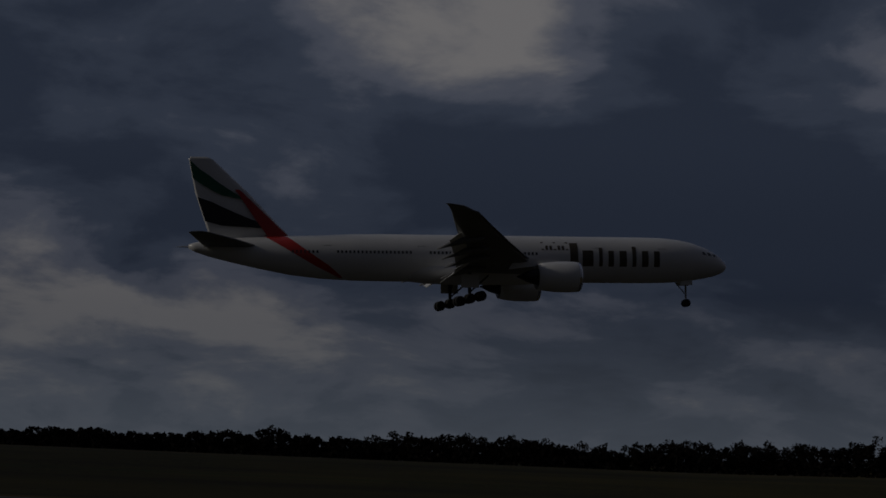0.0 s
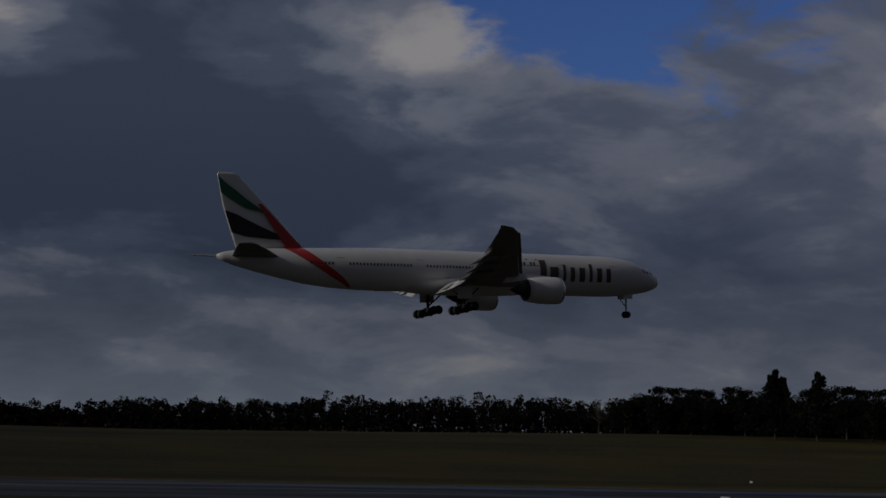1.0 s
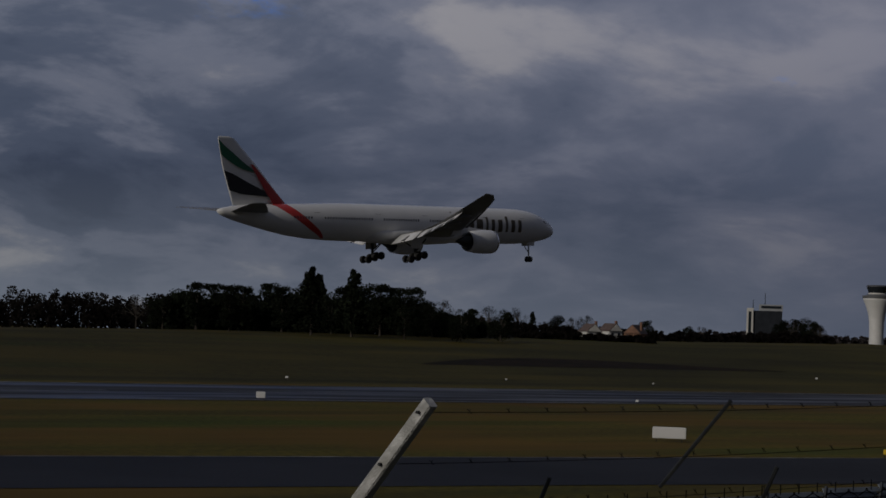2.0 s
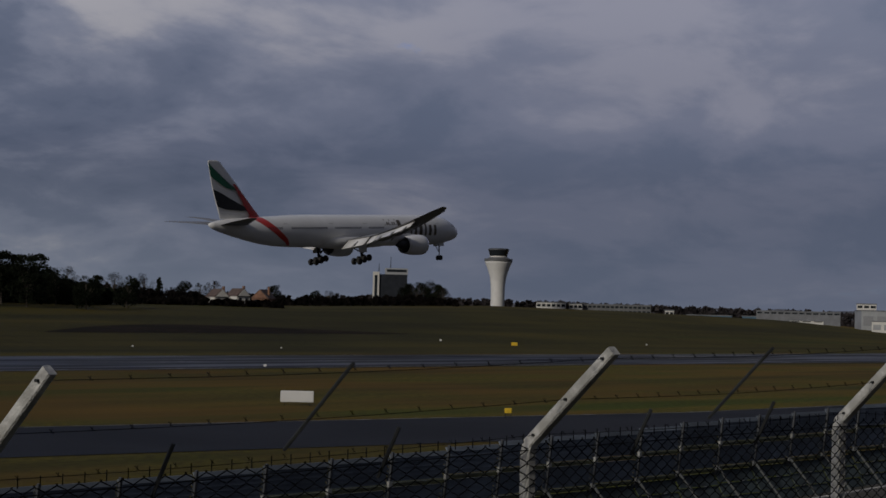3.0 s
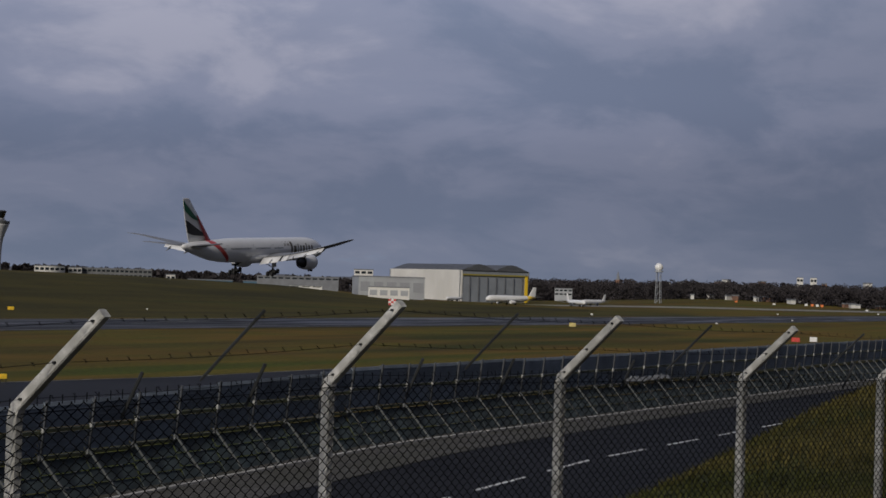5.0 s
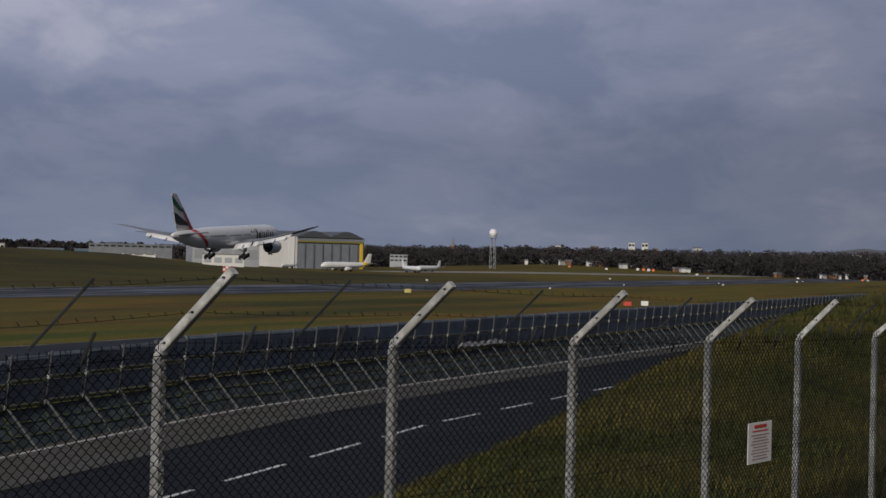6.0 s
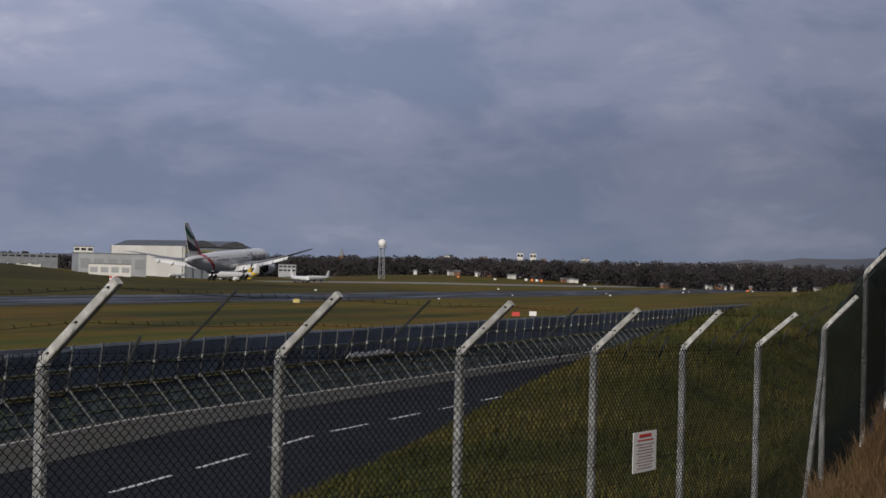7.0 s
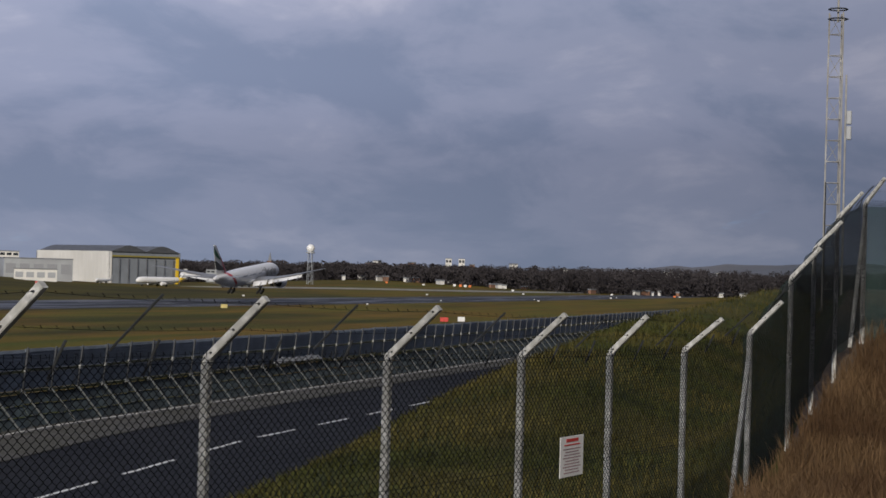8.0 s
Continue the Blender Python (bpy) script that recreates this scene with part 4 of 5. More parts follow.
# ---------------------------------------------------------------- far things
def far_place(az, dist, el=None):
    """A place at azimuth az (degrees from +x) and distance; on the land, or at the elevation el seen from the eye."""
    x, y = dist * math.cos(radians(az)), dist * math.sin(radians(az))
    z = float(land(x, y)) if el is None else EYE + dist * math.tan(radians(el))
    return x, y, z


def control_tower():
    d = 1090.0
    x, y, z = far_place(39.64, d)
    t = thing("control_tower", "pale concrete control tower flaring to a dark glazed cab", "tower", (x, y, z))
    top = EYE + d * math.tan(radians(1.88)) - z
    k = top / 33.0
    def lathe(prof, n=32):
        bm = bmesh.new()
        loft(bm, [[(r * math.cos(2 * math.pi * i / n), r * math.sin(2 * math.pi * i / n), h * k) for i in range(n)] for h, r in prof])
        return bm
    part("shaft", lathe([(-4, 4.1), (0, 4.1), (6, 4.0), (12, 4.2), (17, 4.9), (21, 6.2), (24.5, 7.7), (25.5, 8.0)]), mat("tower_render", (0.68, 0.68, 0.67), 0.55, vary=0.05, scale=0.3), t, "smooth pale shaft", smooth=True)
    part("gallery", lathe([(25.5, 8.15), (27.0, 8.35), (27.1, 6.6), (27.9, 5.6)]), mat("gallery_grey", (0.13, 0.135, 0.14), 0.5, vary=0.1), t, "dark grey gallery ring")
    part("collar", lathe([(27.5, 5.2), (28.6, 5.2)]), M_WHITE_CLAD, t)
    part("cab_glazing", lathe([(28.6, 5.0), (32.0, 6.0)]), M_GLASS_DARK, t, "dark sloping cab windows")
    part("cab_roof", lathe([(32.0, 6.2), (32.6, 6.2), (33.0, 5.4)]), M_DARK_CLAD, t)


control_tower()


def block(parent, name, lo, hi, material, label="", bevel=0.05):
    bm = bmesh.new()
    box(bm, lo, hi, bevel)
    return part(name, bm, material, parent, label)


def old_tower():
    d = 950.0
    x, y, z = far_place(42.9, d)
    t = thing("old_terminal_tower", "dark blocky old tower building with a white stair shaft", "building", (x, y, z), 42.9 - 90)
    block(t, "main_block", (-7.5, 0, -3), (8, 14, 16.0), mat("dark_facade", (0.022, 0.026, 0.034), 0.6, vary=0.2, scale=0.3, spec=0.15), "dark glazed main block")
    block(t, "stair_shaft", (-9.5, -1, -3), (-6.2, 3, 17.2), M_WHITE_CLAD, "white stair shaft")
    block(t, "glazing", (-8.6, -1.15, 3), (-7.2, -1.0, 15.5), M_GLASS_DARK)
    block(t, "penthouse", (-3.5, 2, 16.0), (8.2, 12, 19.2), M_GREY_CLAD, "grey rooftop room")
    block(t, "penthouse_window", (-2.5, 1.85, 17.3), (7.5, 2.0, 18.6), M_GLASS_DARK)
    for xx, h in ((-.6, 25), (-6.5, 21.5)):
        bm = bmesh.new()
        rod(bm, (xx, 4, 17), (xx, 4, h), .22, .12)
        part("aerial", bm, M_DARKSTEEL, t)


old_tower()


def low_building(az, dist, w, h, deep, base_el, material, label, storeys=2, bays=10, name="terminal_building", roof=M_ROOF, win=M_GLASS_DARK, turn=0.0):
    x, y, z = far_place(az, dist, base_el)
    g = float(land(x, y))
    b = thing(name, label, "building", (x, y, g), az - 90 + turn)
    h0 = z - g
    block(b, "wall", (-w / 2, 0, -2), (w / 2, deep, h0 + h), material)
    block(b, "roof", (-w / 2 - .3, -.3, h0 + h), (w / 2 + .3, deep + .3, h0 + h + .5), roof)
    bm0 = bmesh.new()
    pw = w / bays
    sh = h / storeys
    box(bm0, (-pw * .36, -.12, -sh * .22), (pw * .36, .02, sh * .22))
    me = finish(bm0, win, "window")
    for s in range(storeys):
        for k in range(bays):
            ob = new("window", me)
            ob.parent = b
            ob.location = (-w / 2 + pw * (k + .5), 0, h0 + sh * (s + .55))
    return b


low_building(38.0, 1150, 18, 3.6, 12, 0.08, M_WHITE_CLAD, "low white terminal block with dark windows", 1, 6)
low_building(37.25, 1155, 8, 3.6, 12, 0.06, M_WHITE_CLAD, "low white terminal wing with dark windows", 1, 3)
low_building(36.2, 1160, 50, 5.5, 14, -0.04, mat("weathered_panels", (0.14, 0.145, 0.15), 0.7, vary=0.15, scale=0.3), "long two-storey grey terminal range", 2, 18)
low_building(33.2, 1100, 26, 4.5, 14, -0.25, M_BLUE_SHED, "blue-clad low shed beside the apron", 1, 7, "shed")
low_building(34.4, 1050, 5, 6.5, 5, -0.25, M_WHITE_CLAD, "small white gatehouse tower", 2, 2, "gatehouse")
low_building(31.5, 1200, 30, 5.0, 12, -0.25, M_BLUE_SHED, "dark blue low shed", 1, 8, "shed")


def hangar():
    d = 1120.0
    ax, ay, _ = far_place(25.56, d)
    g = float(land(ax, ay))
    # the near corner; long white side runs off one way, the door front the other
    h = thing("hangar", "white hangar with grey doors framed in yellow and dark gables", "hangar", (ax, ay, g))
    ztop = EYE + d * math.tan(radians(.537)) - g
    p_l = far_place(27.75, d * 1.06)
    p_r = far_place(23.5, d * 1.02)
    A = Vector((0, 0, 0))
    L = Vector((p_l[0] - ax, p_l[1] - ay, 0))
    Rr = Vector((p_r[0] - ax, p_r[1] - ay, 0))

    def prism(name, corners, z0, z1, material, label="", parent=h):
        bm = bmesh.new()
        lo = [bm.verts.new((c.x, c.y, z0)) for c in corners]
        hi = [bm.verts.new((c.x, c.y, z1)) for c in corners]
        n = len(corners)
        for i in range(n):
            bm.faces.new((lo[i], lo[(i + 1) % n], hi[(i + 1) % n], hi[i]))
        bm.faces.new(lo[::-1])
        bm.faces.new(hi)
        return part(name, bm, material, parent, label)

    back = (L + Rr)
    prism("side_wall", [A, L, L + Rr.normalized() * 1.0, Rr.normalized() * 1.0], -2, ztop, M_WHITE_CLAD, "ribbed white side wall")
    prism("rear_wall", [L, back, back - L.normalized(), L - L.normalized()], -2, ztop, M_GREY_CLAD)
    prism("door_wall", [A + L.normalized() * .6, Rr + L.normalized() * .6, Rr + L.normalized() * 1.6, A + L.normalized() * 1.6], -2, ztop, mat("hangar_door", (0.2, 0.22, 0.25), 0.6, vary=0.1, scale=0.2), "grey sliding doors")
    prism("far_wall", [Rr, back, back + Vector((1, 0, 0)), Rr + Vector((1, 0, 0))], -2, ztop, M_GREY_CLAD)
    n_out = -L.normalized()
    def at_f(u, z):
        return Rr * u + n_out * .5 + Vector((0, 0, z))
    for u0, u1, z0, z1, nm in ((.02, .985, ztop * .83, ztop * .88, "door_lintel"), (.95, .985, 0, ztop * .88, "door_jamb")):
        bm = bmesh.new()
        p = [at_f(u0, z0), at_f(u1, z0), at_f(u1, z1), at_f(u0, z1)]
        f0 = [bm.verts.new(q) for q in p]
        f1 = [bm.verts.new(q - n_out * .9) for q in p]
        bm.faces.new(f0)
        bm.faces.new(f1[::-1])
        for i in range(4):
            bm.faces.new((f0[i], f1[i], f1[(i + 1) % 4], f0[(i + 1) % 4]))
        part(nm, bm, M_YELLOW_B if nm == "door_jamb" else mat("lintel_yellow", (0.25, 0.21, 0.05), 0.6, vary=0.15), h, "yellow painted frame")
    for u in (.12, .25, .38, .51, .64, .77, .9):
        bm = bmesh.new()
        rod(bm, at_f(u, 0) + n_out * .05, at_f(u, ztop * .8) + n_out * .05, .16, square=True)
        part("door_post", bm, M_DARK_CLAD, h)
    # two hipped gables over the door front, running back as roofs
    for u0, u1, uc in ((0, .52, .265), (.48, 1.0, .74)):
        bm = bmesh.new()
        rings = []
        for q in (0, 1):
            off = L * q * .98 + n_out * (.3 if q == 0 else 0)
            rise = EYE + d * math.tan(radians(.725)) - g
            rings.append([Rr * u0 + off + Vector((0, 0, ztop * .99)), Rr * (uc - .08) + off + Vector((0, 0, rise - .6)), Rr * (uc - .02) + off + Vector((0, 0, rise)), Rr * (uc + .02) + off + Vector((0, 0, rise)), Rr * (uc + .08) + off + Vector((0, 0, rise - .6)), Rr * u1 + off + Vector((0, 0, ztop * .99))])
        loft(bm, rings)
        part("roof_gable", bm, M_DARK_CLAD, h, "dark hipped gable roof")
    # ribs on the white wall
    bm = bmesh.new()
    for k in range(1, 20):
        p = L * (k / 20)
        rod(bm, p + Rr.normalized() * -.05, p + Rr.normalized() * -.05 + Vector((0, 0, ztop)), .07, square=True)
    part("wall_rib", bm, M_WHITE_CLAD, h)


hangar()
low_building(27.68, 1040, 37, 12.0, 30, -0.42, M_GREY_CLAD, "lower grey hangar annexe", 1, 5, "hangar_annexe", win=mat("roller_door", (0.27, 0.28, 0.3), 0.6, vary=0.1), turn=8)
low_building(27.76, 1000, 22, 6.4, 14, -0.44, M_WHITE_CLAD, "low white cargo shed with roller doors", 1, 4, "cargo_shed", win=M_GREY_CLAD)
low_building(30.3, 1060, 18.5, .9, 16, -0.15, M_WHITE_CLAD, "flat white canopy roof on the apron", 1, 3, "canopy")
low_building(30.55, 1105, 48, 2.0, 14, 0.06, M_ROOF, "long grey terminal pier with a flat roof", 1, 12, "terminal_pier")
low_building(28.55, 1085, 11, 3.2, 8, 0.27, M_WHITE_CLAD, "white rooftop plant house behind the annexe", 1, 3, "plant_house")
low_building(22.42, 1500, 14, 6, 10, -0.18, M_GREY_CLAD, "pale service block by the wood", 2, 4, "service_block")


def parked_jet(az, dist, length, heading, tail_mat, label, dark=False):
    x, y, z = far_place(az, dist)
    j = thing("parked_airliner", label, "airliner", (x, y, z + .25), heading, "parked airliners")
    r = length * .05
    bm = bmesh.new()
    st = [(0, .1, -.3), (.02, .5, -.2), (.06, .9, -.05), (.12, 1, 0), (.66, 1, 0), (.8, .78, .2), (.92, .42, .45), (1, .1, .6)]
    loft(bm, [[(-u * length, r * k * math.cos(2 * math.pi * i / 16), r * 1.75 + r * dz + r * k * math.sin(2 * math.pi * i / 16)) for i in range(16)] for u, k, dz in st])
    f = part("fuselage", bm, M_WHITE, j, "white fuselage", smooth=True)
    if tail_mat:
        bm = bmesh.new()
        loft(bm, [[(-u * length, 1.015 * r * k * math.cos(2 * math.pi * i / 16), r * 1.75 + r * dz + 1.015 * r * k * math.sin(2 * math.pi * i / 16)) for i in range(16)] for u, k, dz in ((.8, .8, .19), (.86, .62, .3), (.92, .43, .45), (.985, .16, .58))])
        part("tail_paint", bm, tail_mat, f, "painted rear fuselage", smooth=True)
    part("fin", surface([(length * .83, 0, r * 2.4, length * .15, 0), (length * .93, 0, r * 2.4 + length * .15, length * .065, 0)], .09, True), M_WHITE, j)
    for s in (1, -1):
        part("wing", surface([(length * .36, s * r * .8, r * 1.2, length * .17, 0), (length * .46, s * length * .2, r * 1.5, length * .09, 0), (length * .55, s * length * .45, r * 2.0, length * .035, 0)], .11), M_AIRGREY, j)
        part("tailplane", surface([(length * .87, s * r * .3, r * 2.3, length * .09, 0), (length * .95, s * length * .17, r * 2.5, length * .04, 0)], .09), M_AIRGREY, j)
        bm = bmesh.new()
        loft(bm, [[(-length * u, s * length * .155 + q * math.cos(2 * math.pi * i / 12), r * .75 + q * math.sin(2 * math.pi * i / 12)) for i in range(12)] for u, q in ((.355, r * .5), (.37, r * .58), (.42, r * .55), (.46, r * .3))])
        part("engine", bm, M_DARK_CLAD if dark else M_WHITE, j)
        bm = bmesh.new()
        rod(bm, (-length * .5, s * length * .1, r), (-length * .5, s * length * .1, -.1), .2)
        rod(bm, (-length * .5, s * length * .1 - .4, .4), (-length * .5, s * length * .1 + .4, .4), .6, n=12)
        part("main_gear", bm, M_TYRE, j)
    bm = bmesh.new()
    rod(bm, (-length * .12, 0, r), (-length * .12, 0, -.1), .15)
    rod(bm, (-length * .12, -.3, .35), (-length * .12, .3, .35), .45, n=12)
    part("nose_gear", bm, M_TYRE, j)


parked_jet(24.79, 1010, 36, 154, M_YELLOW_B, "parked white airliner with a yellow tail before the hangar")
parked_jet(21.75, 1040, 26, 226, None, "parked white jet with its nose to the apron edge", True)
parked_jet(21.85, 1090, 24, 166, None, "parked white jet standing before the wood", True)
parked_jet(26.0, 1050, 17, 172, None, "small parked white jet by the hangar wall", True)


def spire():
    x, y, z = far_place(20.77, 1950)
    t = thing("church_spire", "small dark church spire above the far wood", "church", (x, y, z))
    top = EYE + 1950 * math.tan(radians(.64)) - z
    block(t, "tower", (-2.4, -2.4, -1), (2.4, 2.4, top * .7), M_BRICK)
    bm = bmesh.new()
    rod(bm, (0, 0, top * .7), (0, 0, top), 2.2, .1, 8)
    part("spire", bm, M_ROOF, t)


spire()


def radar_tower():
    d = 1300.0
    x, y, z = far_place(19.54, d)
    t = thing("radar_tower", "white radar dome on a slender lattice tower above the wood", "radar tower", (x, y, z))
    zc = EYE + d * math.tan(radians(.79)) - z
    bm = bmesh.new()
    bmesh.ops.create_icosphere(bm, subdivisions=3, radius=2.9, matrix=Matrix.Translation((0, 0, zc)))
    part("dome", bm, M_WHITE, t, "white spherical dome", smooth=True)
    bm = bmesh.new()
    rod(bm, (0, 0, zc - 3.4), (0, 0, zc - 2.4), 3.0, 3.0, 16)
    part("platform", bm, M_GREY_CLAD, t)
    for k in range(4):
        a = math.pi / 4 + k * math.pi / 2
        bm = bmesh.new()
        rod(bm, (2.4 * math.cos(a), 2.4 * math.sin(a), -1), (1.7 * math.cos(a), 1.7 * math.sin(a), zc - 3.2), .22)
        part("leg", bm, M_GREY_CLAD, t)
    bm = bmesh.new()
    for k in range(5):
        h0, h1 = zc * k / 5, zc * (k + 1) / 5 - .8
        rod(bm, (1.6, 1.6, h0), (-1.5, -1.5, h1), .1)
        rod(bm, (-1.6, 1.6, h0), (1.5, -1.5, h1), .1)
    part("bracing", bm, M_GREY_CLAD, t)


radar_tower()


def comms_mast():
    """A lattice radio mast behind the fence, with a working platform, a ladder rail and small panels."""
    d = 62.0
    x, y, z = far_place(3.68, d)
    t = thing("lattice_mast", "slender galvanised lattice radio mast with a platform and small aerials", "mast", (x, y, z))
    top = EYE + d * math.tan(radians(8.22)) - z
    a = .28
    corners = [Vector((a * math.cos(q), a * math.sin(q), 0)) for q in (radians(100), radians(220), radians(340))]
    for c in corners:
        bm = bmesh.new()
        rod(bm, c * 1.15 + Vector((0, 0, -.5)), c + Vector((0, 0, top)), .027, n=6)
        part("leg", bm, M_MAST, t)
    bm = bmesh.new()
    step = .69
    n = int(top / step)
    for k in range(n):
        h = k * step
        for i in range(3):
            c0, c1 = corners[i], corners[(i + 1) % 3]
            rod(bm, c0 + Vector((0, 0, h)), c1 + Vector((0, 0, h)), .013, n=4)
            if (k + i) % 2:
                rod(bm, c0 + Vector((0, 0, h)), c1 + Vector((0, 0, h + step)), .009, n=4)
    part("lattice", bm, M_MAST, t)
    bm = bmesh.new()
    for h in (top - .2, top + .12):
        for i in range(8):
            q0, q1 = 2 * math.pi * i / 8, 2 * math.pi * (i + 1) / 8
            rod(bm, (.31 * math.cos(q0), .31 * math.sin(q0), h), (.31 * math.cos(q1), .31 * math.sin(q1), h), .025, n=5)
    part("platform", bm, M_DARKSTEEL, t, "dark platform ring")
    bm = bmesh.new()
    rod(bm, (0, 0, top - .3), (0, 0, top + 3.2), .035)
    part("top_aerial", bm, M_MAST, t)
    bm = bmesh.new()
    rod(bm, (.14, -.3, 1.0), (.14, -.3, top - 2.0), .03)
    part("cable_duct", bm, M_MAST, t, "pale cable duct")
    for h, w in ((top - 3.4, .1), (top - 3.9, .12)):
        bm = bmesh.new()
        box(bm, (-.02, -.5, h - .22), (.16, -.34, h + .22), .02)
        part("panel_aerial", bm, M_GREY_CLAD, t)
    bm = bmesh.new()
    rod(bm, (-.3, .25, 0), (-.3, .25, top * .5), .02)
    part("feeder", bm, M_DARKSTEEL, t)


comms_mast()


# ---------------------------------------------------------------- trees and woods
def leaf_cloud(rng, centre, size, count, leaf):
    """Small leaf or twig-spray triangles filling an uneven clump."""
    p = rng.normal(size=(count, 3))
    p /= np.linalg.norm(p, axis=1)[:, None] + 1e-9
    rad = rng.uniform(.35, 1.0, (count, 1)) ** .6
    p = np.array(centre) + p * rad * np.array(size)
    d1 = rng.normal(size=(count, 3))
    d1 /= np.linalg.norm(d1, axis=1)[:, None]
    d2 = np.cross(d1, rng.normal(size=(count, 3)))
    d2 /= np.linalg.norm(d2, axis=1)[:, None] + 1e-9
    s = leaf * rng.uniform(.6, 1.4, (count, 1))
    v = np.stack([p - d1 * s * .6, p + d1 * s * .6 + d2 * s * .15, p + d2 * s], 1).reshape(-1, 3)
    return v


def tri_mesh(name, v, material, parent, label="", kind=""):
    ob = mesh_part(name, v, [(3 * i, 3 * i + 1, 3 * i + 2) for i in range(len(v) // 3)], material, parent, label)
    return tagged(ob, kind=kind)


def make_tree(kind, height, seed, name="tree", label="", category="tree"):
    """pine: layered dark flat-topped crown; cone: pointed conifer; round: dense dark crown; bare: winter twigs."""
    rng = np.random.default_rng(seed)
    t = thing(name, label, category)
    bm = bmesh.new()
    lean = rng.normal(0, .02, 2)
    topv = Vector((lean[0] * height, lean[1] * height, height * (.9 if kind != "round" else .7)))
    rod(bm, (0, 0, -1.5), topv * .5, height * .022, height * .015, 7)
    rod(bm, topv * .5, topv, height * .015, height * .004, 6)
    clumps = []
    if kind == "cone":
        for k in range(16):
            h = height * (.12 + .86 * k / 15)
            w = height * .2 * (1 - (k / 16) ** 1.5) + .5
            for _ in range(3):
                clumps.append(((rng.normal(0, .4) * w, rng.normal(0, .4) * w, h), (w * .62, w * .62, height * .055)))
    elif kind == "pine":
        for k in range(30):
            h = height * (.14 + .82 * rng.random())
            w = height * .24 * (1.1 - .5 * h / height)
            a = rng.uniform(0, 2 * math.pi)
            o = w * rng.uniform(.2, 1.0)
            c = (o * math.cos(a), o * math.sin(a), h)
            clumps.append((c, (height * .13, height * .13, height * .07)))
            rod(bm, (topv.x * .5, topv.y * .5, h * .82), c, height * .006, height * .003, 5)
    elif kind == "round":
        for k in range(26):
            a, e = rng.uniform(0, 2 * math.pi), rng.uniform(-.75, 1)
            w = height * .34 * math.sqrt(max(.05, 1 - e * e * .8))
            c = (w * .75 * math.cos(a), w * .75 * math.sin(a), height * (.42 + .42 * e))
            clumps.append((c, (height * .17, height * .17, height * .13)))
            rod(bm, (0, 0, height * .3), c, height * .008, height * .003, 5)
    else:
        for k in range(26):
            a, e = rng.uniform(0, 2 * math.pi), rng.uniform(0, 1)
            w = height * .36 * math.sqrt(max(.1, 1 - e * e))
            c = Vector((w * math.cos(a), w * math.sin(a), height * (.38 + .55 * e)))
            start = Vector((0, 0, height * rng.uniform(.25, .55)))
            mid = start.lerp(c, .5) + Vector((0, 0, height * .03))
            rod(bm, start, mid, height * .009, height * .006, 5)
            rod(bm, mid, c, height * .006, height * .002, 4)
            for _ in range(4):
                e2 = c + Vector(rng.normal(0, height * .06, 3))
                rod(bm, mid.lerp(c, rng.uniform(.2, .9)), e2, height * .003, height * .001, 3)
            clumps.append((tuple(c), (height * .1, height * .1, height * .08)))
    part("trunk", bm, M_BARK, t)
    count = {"cone": 60, "pine": 130, "round": 130, "bare": 60}[kind]
    leaf = height * {"cone": .036, "pine": .03, "round": .034, "bare": .016}[kind]
    v = np.concatenate([leaf_cloud(rng, c, s, count, leaf) for c, s in clumps])
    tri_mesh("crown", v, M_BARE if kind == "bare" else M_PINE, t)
    return t


LABELS = {"pine": "dark pine with a layered uneven crown", "cone": "dark pointed conifer at the field's edge", "round": "dense dark evergreen tree at the field's edge", "bare": "bare winter tree with fine grey twigs"}
PROTO = {}


def plant(kind, az, dist, top_el, variant=0):
    x, y, z = far_place(az, dist)
    h = EYE + dist * math.tan(radians(top_el)) - z
    key = (kind, variant)
    if key not in PROTO:
        PROTO[key] = make_tree(kind, 20.0, 11 + 7 * variant + len(kind), label=LABELS[kind])
        tagged(PROTO[key], group="trees along the field")
        PROTO[key].matrix_world = pose(x, y, z, 0, 0, az * 7) @ Matrix.Scale(h / 20, 4)
        return
    ob = copy_thing(PROTO[key], pose(x, y, z, 0, 0, az * 37 % 360))
    ob.scale = (h / 20,) * 3


rng = np.random.default_rng(5)
# the tall stand beside the field: azimuth, top elevation, kind
STAND = [(62.0, .8, "bare"), (61.2, .9, "round"), (60.7, 1.1, "round"), (60.2, 1.2, "pine"), (59.7, 1.2, "pine"), (59.2, 1.18, "pine"), (58.8, 1.15, "pine"), (58.0, 1.28, "pine"), (57.6, 1.2, "pine"), (57.1, 1.26, "round"), (56.7, 1.76, "cone"), (56.85, 1.6, "cone"), (56.5, 1.55, "cone"), (56.1, 1.2, "round"), (55.75, 1.25, "pine"), (55.46, 1.74, "cone"), (55.25, 1.45, "round"), (55.04, 1.5, "round"), (54.6, 1.36, "pine"), (54.2, 1.3, "pine"), (53.85, 1.25, "round"), (53.6, 1.3, "pine"), (53.27, 1.12, "round"), (53.0, .9, "round"), (52.75, 1.0, "bare"), (52.1, .8, "round"), (51.8, .74, "pine"), (51.3, .86, "bare"), (50.9, .84, "round"), (50.4, .88, "bare"), (49.95, .7, "cone"), (49.6, .5, "bare"), (49.21, .7, "round"), (48.7, .6, "bare"), (48.3, .74, "bare"), (46.5, .64, "round"), (45.2, .48, "round"), (44.8, .5, "bare"), (42.5, .66, "round"), (42.3, .78, "round"), (42.1, .8, "bare"), (41.95, .84, "round"), (41.75, .86, "bare"), (41.6, .84, "round"), (41.4, .72, "round"), (41.3, .64, "bare")]
